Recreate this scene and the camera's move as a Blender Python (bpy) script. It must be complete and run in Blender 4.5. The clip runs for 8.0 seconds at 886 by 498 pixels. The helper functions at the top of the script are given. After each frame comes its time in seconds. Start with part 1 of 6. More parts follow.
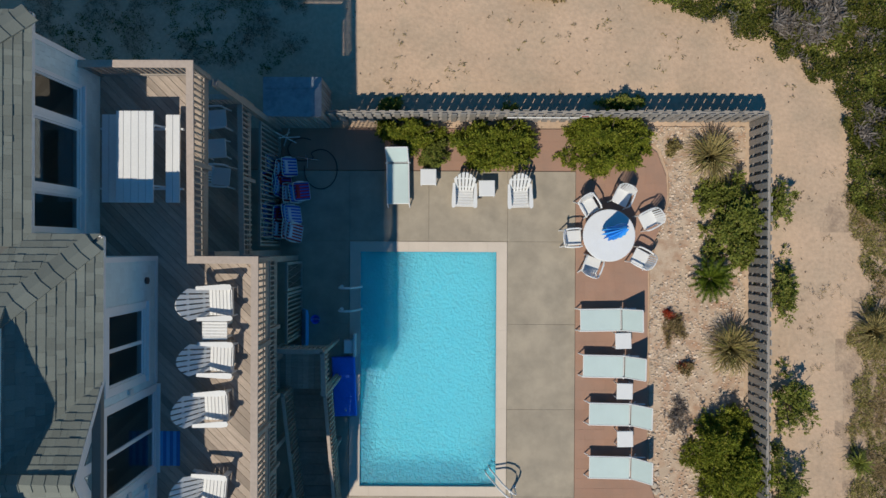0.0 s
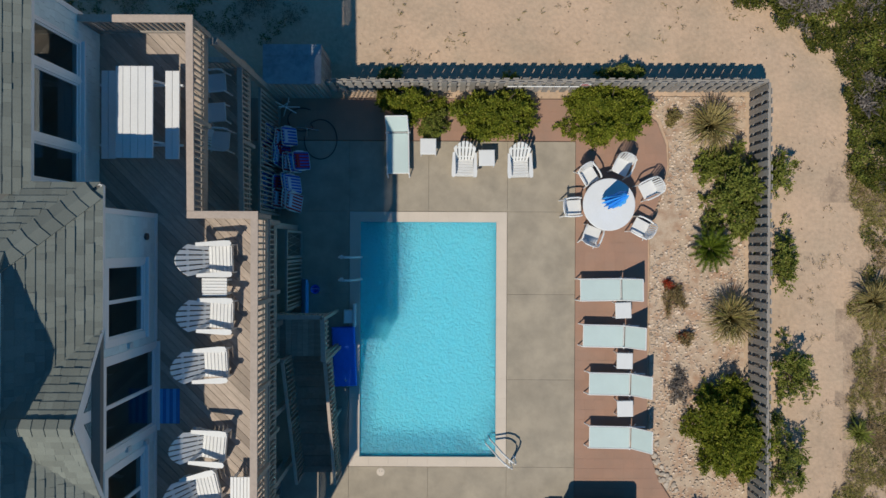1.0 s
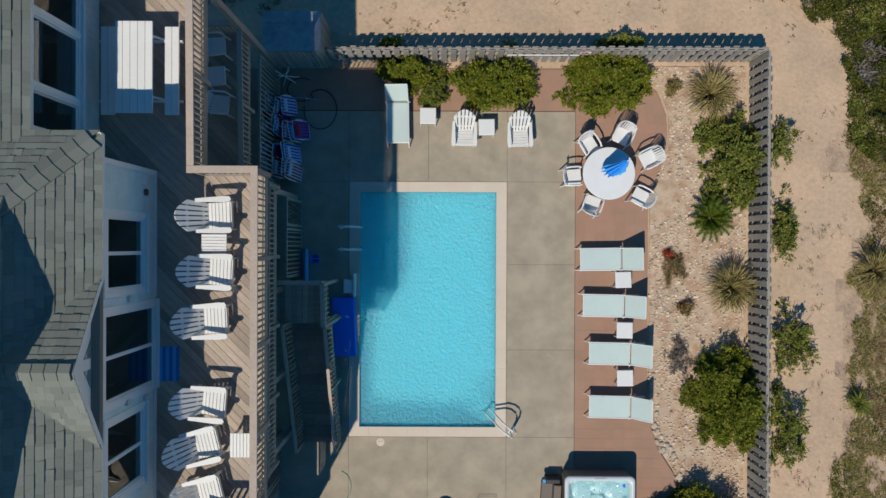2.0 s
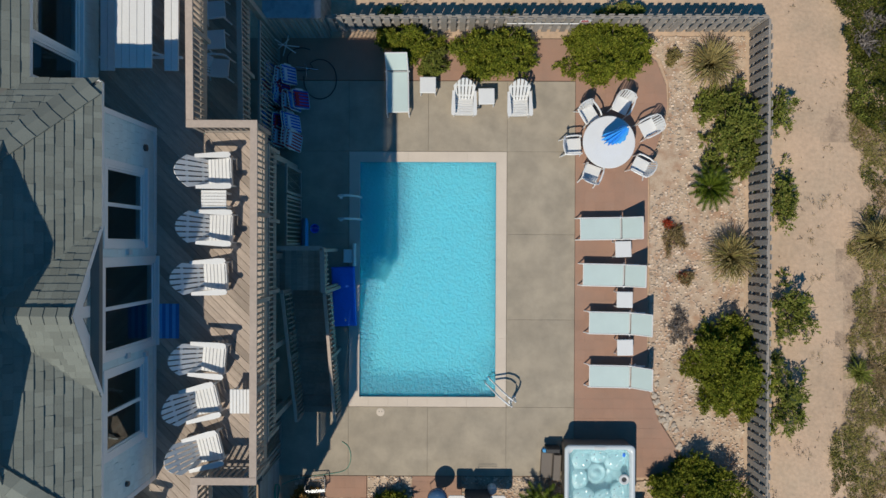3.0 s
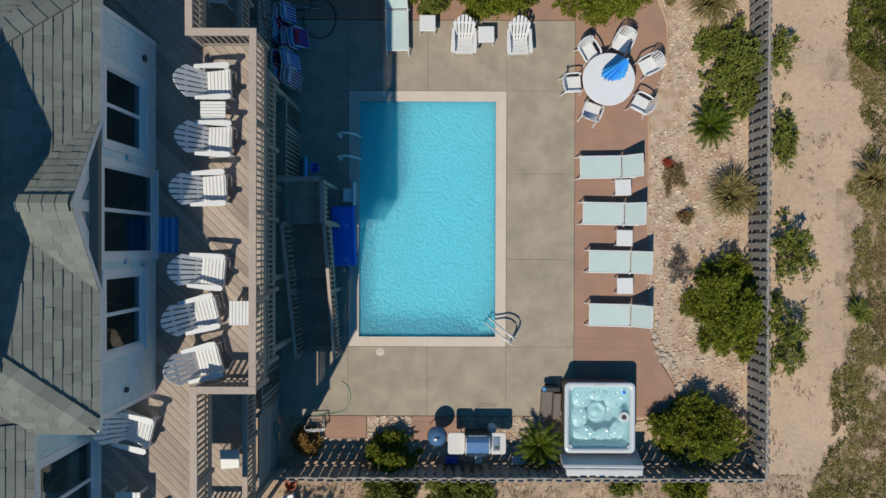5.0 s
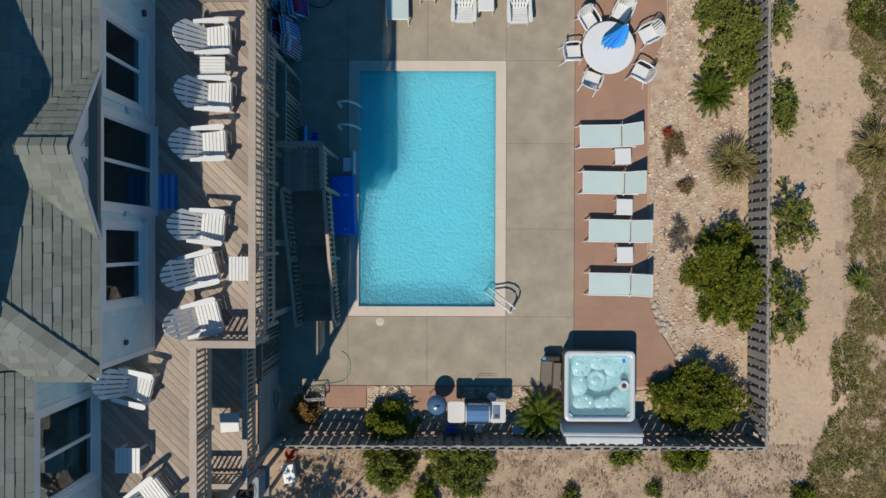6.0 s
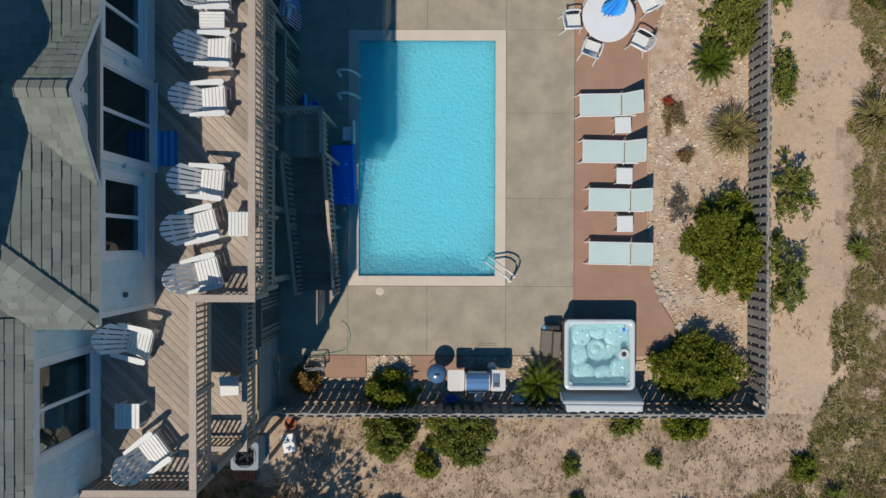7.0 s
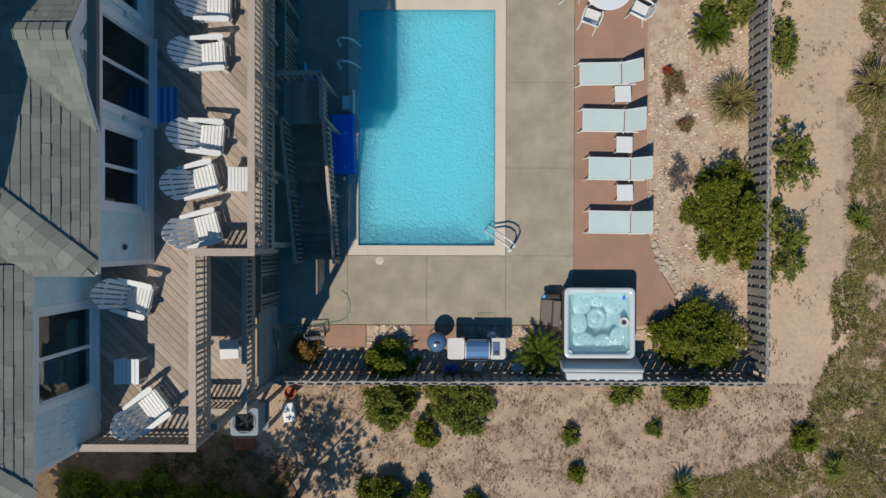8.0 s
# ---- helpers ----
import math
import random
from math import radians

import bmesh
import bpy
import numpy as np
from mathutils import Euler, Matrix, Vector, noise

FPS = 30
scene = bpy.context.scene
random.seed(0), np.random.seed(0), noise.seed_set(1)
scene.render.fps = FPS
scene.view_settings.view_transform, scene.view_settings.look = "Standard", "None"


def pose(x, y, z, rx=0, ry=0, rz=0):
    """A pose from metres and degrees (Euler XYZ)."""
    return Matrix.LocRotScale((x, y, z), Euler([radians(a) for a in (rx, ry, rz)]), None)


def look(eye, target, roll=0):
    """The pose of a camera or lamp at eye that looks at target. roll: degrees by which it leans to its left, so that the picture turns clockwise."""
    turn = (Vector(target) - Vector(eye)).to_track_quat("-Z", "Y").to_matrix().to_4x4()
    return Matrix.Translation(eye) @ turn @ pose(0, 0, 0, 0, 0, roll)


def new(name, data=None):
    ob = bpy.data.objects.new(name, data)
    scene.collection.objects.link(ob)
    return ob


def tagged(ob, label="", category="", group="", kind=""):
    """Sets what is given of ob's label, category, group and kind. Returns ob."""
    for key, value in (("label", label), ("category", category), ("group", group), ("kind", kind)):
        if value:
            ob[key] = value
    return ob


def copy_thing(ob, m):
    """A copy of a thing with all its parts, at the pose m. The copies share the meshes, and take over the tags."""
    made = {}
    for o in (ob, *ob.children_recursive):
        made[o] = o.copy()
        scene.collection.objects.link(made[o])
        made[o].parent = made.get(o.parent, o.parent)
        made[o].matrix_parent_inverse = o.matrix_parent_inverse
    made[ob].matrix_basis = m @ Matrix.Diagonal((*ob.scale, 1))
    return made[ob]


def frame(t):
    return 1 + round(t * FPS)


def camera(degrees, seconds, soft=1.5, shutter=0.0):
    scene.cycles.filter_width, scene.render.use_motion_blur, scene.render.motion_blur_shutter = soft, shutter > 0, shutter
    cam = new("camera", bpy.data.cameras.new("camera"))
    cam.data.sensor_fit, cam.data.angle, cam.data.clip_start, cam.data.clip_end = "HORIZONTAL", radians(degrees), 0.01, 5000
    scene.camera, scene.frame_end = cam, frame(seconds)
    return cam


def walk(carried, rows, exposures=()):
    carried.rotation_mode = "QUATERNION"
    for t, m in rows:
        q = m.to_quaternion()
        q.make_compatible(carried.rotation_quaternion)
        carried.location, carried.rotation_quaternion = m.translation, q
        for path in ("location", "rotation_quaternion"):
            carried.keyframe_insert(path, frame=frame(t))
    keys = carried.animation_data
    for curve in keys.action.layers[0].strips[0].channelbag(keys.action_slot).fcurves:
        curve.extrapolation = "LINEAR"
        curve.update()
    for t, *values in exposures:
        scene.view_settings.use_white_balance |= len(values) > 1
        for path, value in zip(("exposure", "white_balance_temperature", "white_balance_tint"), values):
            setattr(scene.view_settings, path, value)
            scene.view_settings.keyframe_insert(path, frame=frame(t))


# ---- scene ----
cam = camera(65.5, 8.0)
ROWS = [
    (0, 0.0, 0.0, 21.0, -0.171, 0.039, 0.269),
    (1, 0.007, -0.899, 20.993, -0.199, 0.038, 0.253),
    (2, 0.014, -1.801, 20.986, -0.228, 0.036, 0.237),
    (3, 0.02, -2.706, 20.978, -0.257, 0.035, 0.222),
    (4, 0.027, -3.614, 20.971, -0.285, 0.034, 0.206),
    (5, 0.034, -4.524, 20.964, -0.314, 0.032, 0.19),
    (6, 0.041, -5.437, 20.957, -0.342, 0.031, 0.174),
    (7, 0.048, -6.353, 20.95, -0.371, 0.029, 0.158),
    (8, 0.054, -7.271, 20.943, -0.399, 0.028, 0.142),
]
walk(cam, [(t, pose(x, y, z, rx, ry, rz)) for t, x, y, z, rx, ry, rz in ROWS])

# ---- light ----
SUN = Vector((0.32, 0.60, -1.0)).normalized()
world = bpy.data.worlds.new("sky")
scene.world = world
world.use_nodes = True
sky = world.node_tree.nodes.new("ShaderNodeTexSky")
sky.sky_type = 'NISHITA'
sky.sun_disc = False
sky.sun_elevation = math.asin(-SUN.z)
sky.sun_rotation = radians(208)
sky.ozone_density = 5.0
sky.dust_density = 0.2
bg = world.node_tree.nodes["Background"]
bg.inputs["Strength"].default_value = 0.061
tint = world.node_tree.nodes.new("ShaderNodeMix")
tint.data_type = 'RGBA'
tint.blend_type = 'MULTIPLY'
tint.inputs[0].default_value = 1.0
tint.inputs[7].default_value = (0.21, 0.98, 1.29, 1)
world.node_tree.links.new(sky.outputs[0], tint.inputs[6])
world.node_tree.links.new(tint.outputs[2], bg.inputs["Color"])
sun = new("sun", bpy.data.lights.new("sun", 'SUN'))
sun.data.energy = 3.5
sun.data.angle = radians(0.55)
sun.data.color = (1.0, 0.925, 0.785)
sun.matrix_world = look((-10, -20, 34), (-10 + SUN.x, -20 + SUN.y, 34 + SUN.z))
scene.view_settings.exposure = 0.0


# ---- materials ----
def material(name, color, rough=0.7, spread=0.15, grain=40.0, patch=1.2, bump=0.3, depth=0.01,
             metal=0.0, piece=0.0, island=0.0, stretch=(1, 1, 1), second=None, amount=0.5, sharp=0.1):
    """A surface with fine grain, broad patches, relief and an own tone for each piece."""
    m = bpy.data.materials.new(name)
    m.use_nodes = True
    nt = m.node_tree
    N, L = nt.nodes, nt.links
    b = N["Principled BSDF"]
    b.inputs["Roughness"].default_value = rough
    b.inputs["Metallic"].default_value = metal
    co = N.new("ShaderNodeTexCoord")
    mp = N.new("ShaderNodeMapping")
    mp.inputs["Scale"].default_value = stretch
    geo = N.new("ShaderNodeNewGeometry")
    L.new((co.outputs["Object"] if piece else geo.outputs["Position"]), mp.inputs["Vector"])
    fine = N.new("ShaderNodeTexNoise")
    fine.inputs["Scale"].default_value = grain
    fine.inputs["Detail"].default_value = 4
    broad = N.new("ShaderNodeTexNoise")
    broad.inputs["Scale"].default_value = patch
    broad.inputs["Detail"].default_value = 5
    for n in (fine, broad):
        L.new(mp.outputs[0], n.inputs["Vector"])
    mix = N.new("ShaderNodeMath")
    mix.operation = 'ADD'
    L.new(fine.outputs["Fac"], mix.inputs[0])
    L.new(broad.outputs["Fac"], mix.inputs[1])
    scale = N.new("ShaderNodeMapRange")
    scale.inputs["From Min"].default_value = 0.6
    scale.inputs["From Max"].default_value = 1.4
    scale.inputs["To Min"].default_value = 1 - spread
    scale.inputs["To Max"].default_value = 1 + spread
    L.new(mix.outputs[0], scale.inputs["Value"])
    value = scale.outputs[0]
    for amt, out in ((piece, None), (island, geo.outputs["Random Per Island"])):
        if amt:
            if out is None:
                out = N.new("ShaderNodeObjectInfo").outputs["Random"]
            mr = N.new("ShaderNodeMapRange")
            mr.inputs["To Min"].default_value = 1 - amt
            mr.inputs["To Max"].default_value = 1 + amt
            L.new(out, mr.inputs["Value"])
            mul = N.new("ShaderNodeMath")
            mul.operation = 'MULTIPLY'
            L.new(value, mul.inputs[0])
            L.new(mr.outputs[0], mul.inputs[1])
            value = mul.outputs[0]
    base = N.new("ShaderNodeMix")
    base.data_type = 'RGBA'
    base.inputs[6].default_value = (*color, 1)
    base.inputs[7].default_value = (*(second or color), 1)
    if second:
        spot = N.new("ShaderNodeTexNoise")
        spot.inputs["Scale"].default_value = patch * 1.7
        spot.inputs["Detail"].default_value = 7
        spot.inputs["Roughness"].default_value = 0.65
        L.new(mp.outputs[0], spot.inputs["Vector"])
        cut = N.new("ShaderNodeMapRange")
        cut.inputs["From Min"].default_value = amount - sharp
        cut.inputs["From Max"].default_value = amount + sharp
        L.new(spot.outputs["Fac"], cut.inputs["Value"])
        L.new(cut.outputs[0], base.inputs[0])
    else:
        base.inputs[0].default_value = 0
    tone = N.new("ShaderNodeMix")
    tone.data_type = 'RGBA'
    tone.blend_type = 'MULTIPLY'
    tone.inputs[0].default_value = 1
    L.new(base.outputs[2], tone.inputs[6])
    L.new(value, tone.inputs[7])
    L.new(tone.outputs[2], b.inputs["Base Color"])
    if bump:
        bp = N.new("ShaderNodeBump")
        bp.inputs["Strength"].default_value = bump
        bp.inputs["Distance"].default_value = depth
        L.new(fine.outputs["Fac"], bp.inputs["Height"])
        L.new(bp.outputs[0], b.inputs["Normal"])
    return m


def leafy(name, dark, light, dry=None):
    """Foliage: every leaf its own tone, slightly translucent."""
    m = bpy.data.materials.new(name)
    m.use_nodes = True
    nt = m.node_tree
    N, L = nt.nodes, nt.links
    b = N["Principled BSDF"]
    geo = N.new("ShaderNodeNewGeometry")
    ramp = N.new("ShaderNodeValToRGB")
    ramp.color_ramp.elements[0].color = (*dark, 1)
    ramp.color_ramp.elements[1].color = (*light, 1)
    if dry:
        e = ramp.color_ramp.elements.new(0.88)
        e.color = (*light, 1)
        ramp.color_ramp.elements[2].color = (*dry, 1)
    L.new(geo.outputs["Random Per Island"], ramp.inputs[0])
    L.new(ramp.outputs[0], b.inputs["Base Color"])
    b.inputs["Roughness"].default_value = 0.6
    b.inputs["Specular IOR Level"].default_value = 0.15
    tr = N.new("ShaderNodeBsdfTranslucent")
    L.new(ramp.outputs[0], tr.inputs["Color"])
    mx = N.new("ShaderNodeMixShader")
    mx.inputs[0].default_value = 0.25
    L.new(b.outputs[0], mx.inputs[1])
    L.new(tr.outputs[0], mx.inputs[2])
    L.new(mx.outputs[0], N["Material Output"].inputs[0])
    return m


def glassy(name, color, rough=0.0, ior=1.45, ripple=0.0, size=3.0, cloud=None, share=0.0, depth=0.0):
    m = bpy.data.materials.new(name)
    m.use_nodes = True
    nt = m.node_tree
    N, L = nt.nodes, nt.links
    N.remove(N["Principled BSDF"])
    g = N.new("ShaderNodeBsdfGlass")
    g.inputs["Color"].default_value = (*color, 1)
    g.inputs["Roughness"].default_value = rough
    g.inputs["IOR"].default_value = ior
    if ripple:
        geo = N.new("ShaderNodeNewGeometry")
        a = N.new("ShaderNodeTexNoise")
        a.inputs["Scale"].default_value = size
        a.inputs["Detail"].default_value = 3
        a.inputs["Distortion"].default_value = 0.6
        L.new(geo.outputs["Position"], a.inputs["Vector"])
        bp = N.new("ShaderNodeBump")
        bp.inputs["Strength"].default_value = 1.0
        bp.inputs["Distance"].default_value = ripple
        L.new(a.outputs["Fac"], bp.inputs["Height"])
        L.new(bp.outputs[0], g.inputs["Normal"])
    out = g.outputs[0]
    if cloud:
        # light scattered by the stirred water itself
        top = N.new("ShaderNodeBsdfDiffuse")
        deep = N.new("ShaderNodeSubsurfaceScattering")
        deep.falloff = "BURLEY"
        deep.inputs["Scale"].default_value = 1.0
        deep.inputs["Radius"].default_value = (0.35, 3.0, 4.0)
        L.new(bp.outputs[0], top.inputs["Normal"])
        for sc, part_share in ((deep, depth), (top, share)):
            sc.inputs["Color"].default_value = (*cloud, 1)
            mx = N.new("ShaderNodeMixShader")
            mx.inputs[0].default_value = part_share
            L.new(out, mx.inputs[1])
            L.new(sc.outputs[0], mx.inputs[2])
            out = mx.outputs[0]
    L.new(out, N["Material Output"].inputs[0])
    return m


SAND = material("sand", (0.54, 0.382, 0.265), 0.95, 0.18, 9, 0.35, 0.6, 0.03, second=(0.455, 0.34, 0.24), amount=0.54, sharp=0.12)
LITTERED = material("littered_sand", (0.455, 0.33, 0.232), 0.95, 0.24, 14, 1.1, 0.7, 0.03, second=(0.34, 0.245, 0.175), amount=0.53, sharp=0.07)
GRAVEL_BED = material("gravel_bed", (0.52, 0.40, 0.295), 0.95, 0.22, 30, 1.5, 0.6, 0.02, second=(0.40, 0.25, 0.165), amount=0.54)
STONES = material("pebbles", (0.56, 0.455, 0.36), 0.85, 0.1, 40, 3, 0.2, 0.005, island=0.45)
STONE = material("border_stone", (0.50, 0.42, 0.34), 0.85, 0.12, 25, 3, 0.3, 0.006, piece=0.22)
CONCRETE = material("concrete", (0.39, 0.330, 0.252), 0.85, 0.20, 60, 0.9, 0.25, 0.004, second=(0.30, 0.258, 0.20), amount=0.53, sharp=0.14)
PAVER = material("red_paver", (0.37, 0.215, 0.15), 0.85, 0.12, 45, 0.9, 0.3, 0.004, island=0.035, second=(0.32, 0.205, 0.15), amount=0.55, sharp=0.2)
COPING = material("coping_stone", (0.62, 0.53, 0.44), 0.8, 0.08, 50, 1.5, 0.2, 0.003, piece=0.012)
# mottled tone and relief stand in for rippled sunlight on the pool floor
PLASTER = material("pool_plaster", (0.18, 0.68, 0.77), 0.7, 0.14, 9.0, 1.6, 0.8, 0.2)
WATERLINE = material("waterline_tile", (0.05, 0.30, 0.42), 0.3, 0.1, 30, 3, 0.1, 0.002)
WATER = glassy("pool_water", (0.84, 0.98, 1.0), 0.0, 1.33, 0.20, 10.0, (0.15, 0.62, 0.84), 0.32, 0.54)
TUBWATER = glassy("spa_water", (0.92, 0.99, 1.0), 0.0, 1.33, 0.05, 5, (0.28, 0.50, 0.56), 0.30, 0.05)
GLASS = glassy("window_glass", (0.80, 0.85, 0.86), 0.0, 1.7)
DECK = material("deck_board", (0.385, 0.31, 0.252), 0.85, 0.26, 9, 2.0, 0.4, 0.003, piece=0.24, stretch=(1, 8, 8))
CAP = material("rail_cap", (0.44, 0.355, 0.295), 0.85, 0.14, 14, 2.0, 0.4, 0.003, piece=0.06)
PICKET = material("rail_picket", (0.32, 0.265, 0.22), 0.85, 0.14, 22, 2.0, 0.3, 0.003, piece=0.12)
TREAD = material("worn_brown_tread", (0.30, 0.20, 0.15), 0.85, 0.25, 12, 2.5, 0.4, 0.003, piece=0.15)
POST = material("timber_post", (0.30, 0.265, 0.23), 0.85, 0.15, 18, 1.6, 0.3, 0.003, piece=0.1)
FENCE = material("fence_board", (0.33, 0.30, 0.27), 0.9, 0.16, 16, 1.8, 0.4, 0.003, piece=0.16)
SHINGLE = material("roof_shingle", (0.182, 0.196, 0.172), 0.95, 0.18, 60, 1.0, 0.5, 0.004, piece=0.15)
SHINGLE_J = material("roof_shingle_field", (0.182, 0.196, 0.172), 0.95, 0.18, 60, 1.0, 0.5, 0.004, island=0.15)
ROOFDECK = material("roof_underlay", (0.17, 0.167, 0.15), 0.95, 0.1)
SIDING = material("shake_siding", (0.62, 0.735, 0.735), 0.75, 0.06, 18, 1.6, 0.2, 0.003, island=0.05)
TRIM = material("white_trim", (0.78, 0.78, 0.77), 0.5, 0.04, 20, 1.5, 0.1, 0.002)
DARKROOM = material("interior_plaster", (0.62, 0.60, 0.56), 0.9, 0.05)
INFLOOR = material("interior_floor", (0.28, 0.21, 0.15), 0.5, 0.1)
WHITE = material("white_painted_wood", (0.73, 0.725, 0.71), 0.5, 0.06, 25, 2.0, 0.15, 0.002, piece=0.03)
RESIN = material("white_resin", (0.73, 0.73, 0.72), 0.4, 0.05, 30, 3.0, 0.08, 0.001, piece=0.02)
SLING = material("pale_mesh_fabric", (0.52, 0.62, 0.60), 0.8, 0.06, 90, 2.5, 0.15, 0.001, piece=0.03)
STEEL = material("polished_steel", (0.72, 0.73, 0.74), 0.22, 0.05, 20, 2, 0.0, 0.001, metal=1.0)
MATTBLACK = material("matt_black", (0.025, 0.028, 0.032), 0.95, 0.15)
BLACK = material("black_plastic", (0.03, 0.03, 0.032), 0.5, 0.15)
DARKMETAL = material("dark_metal", (0.10, 0.10, 0.105), 0.45, 0.15, metal=0.6)
BLUE = material("royal_blue_vinyl", (0.01, 0.19, 0.82), 0.45, 0.10, 12, 2, 0.25, 0.004)
SKYBLUE = material("light_blue_foam", (0.08, 0.38, 0.72), 0.6, 0.1, 15, 2, 0.1, 0.002)
CLOTH = material("bright_blue_canvas", (0.05, 0.42, 0.95), 0.75, 0.08, 40, 5, 0.2, 0.002)
NAVY = material("navy_cloth", (0.03, 0.09, 0.50), 0.8, 0.2, 12, 3, 0.2, 0.003, piece=0.3)
RED = material("red_cloth", (0.42, 0.02, 0.03), 0.8, 0.15, 15, 3, 0.2, 0.003)
PALECLOTH = material("white_cloth", (0.56, 0.58, 0.68), 0.8, 0.1, 20, 3, 0.2, 0.003)
BASIN = material("spa_basin", (0.33, 0.50, 0.56), 0.35, 0.12, 10, 3, 0.0, 0.001)
SHELL = material("spa_acrylic", (0.58, 0.63, 0.65), 0.25, 0.06, 14, 2, 0.0, 0.001)
SPASKIRT = material("spa_cabinet", (0.16, 0.135, 0.115), 0.7, 0.1, 20, 2, 0.2, 0.003)
SPACOVER = material("spa_cover_vinyl", (0.60, 0.61, 0.61), 0.55, 0.08, 20, 1.5, 0.2, 0.003)
GRILLBLUE = material("enamel_blue", (0.07, 0.15, 0.28), 0.25, 0.06, 15, 2, 0.0, 0.001)
GRILLSTEEL = material("brushed_steel", (0.12, 0.24, 0.44), 0.35, 0.06, 30, 2, 0.0, 0.001, metal=0.4)
SHELF = material("grill_shelf", (0.62, 0.60, 0.57), 0.5, 0.06)
MATBLUE = material("mat_weave", (0.02, 0.17, 0.48), 0.85, 0.12, 30, 3, 0.2, 0.002)
# pale case coloured dark blue-grey: the deck's shade is put into its base colour
AC_SHADED = material("shade_toned_case", (0.20, 0.25, 0.29), 0.55, 0.1)
MULCH = material("mulch", (0.16, 0.095, 0.055), 0.95, 0.3, 14, 1.2, 0.8, 0.03, second=(0.24, 0.155, 0.095), amount=0.52)
HOSE = material("green_hose", (0.06, 0.25, 0.17), 0.5, 0.1)
PLY = material("weathered_plywood", (0.30, 0.32, 0.34), 0.85, 0.2, 8, 1.5, 0.3, 0.003, second=(0.22, 0.24, 0.26), amount=0.52)
ORANGE = material("rust_red_brick", (0.38, 0.12, 0.06), 0.85, 0.15, piece=0.1)
BARK = material("bark", (0.16, 0.12, 0.09), 0.95, 0.2)
LEAF = leafy("shrub_leaf", (0.075, 0.100, 0.012), (0.265, 0.295, 0.032), (0.42, 0.37, 0.07))
LEAF2 = leafy("olive_leaf", (0.10, 0.125, 0.026), (0.28, 0.31, 0.06), (0.32, 0.26, 0.09))
SAGO = leafy("sago_leaf", (0.025, 0.05, 0.004), (0.12, 0.155, 0.014))
DRY = leafy("dry_grass", (0.16, 0.13, 0.05), (0.40, 0.32, 0.13), (0.18, 0.21, 0.04))
RUSTY = leafy("rusty_grass", (0.24, 0.13, 0.04), (0.50, 0.30, 0.10), (0.20, 0.17, 0.05))
TWIG = leafy("grey_twig", (0.12, 0.10, 0.085), (0.34, 0.30, 0.27))
OLIVE = leafy("olive_grass", (0.16, 0.15, 0.042), (0.37, 0.33, 0.10), (0.42, 0.33, 0.15))
SCRUB = leafy("scrub_leaf", (0.026, 0.038, 0.007), (0.14, 0.15, 0.024), (0.24, 0.19, 0.05))
BROWNSCRUB = leafy("brown_scrub", (0.17, 0.12, 0.055), (0.40, 0.30, 0.145), (0.19, 0.19, 0.05))
LITTER = leafy("leaf_litter", (0.14, 0.095, 0.06), (0.32, 0.235, 0.16))
REDLEAF = leafy("red_flower", (0.20, 0.04, 0.02), (0.55, 0.07, 0.03))


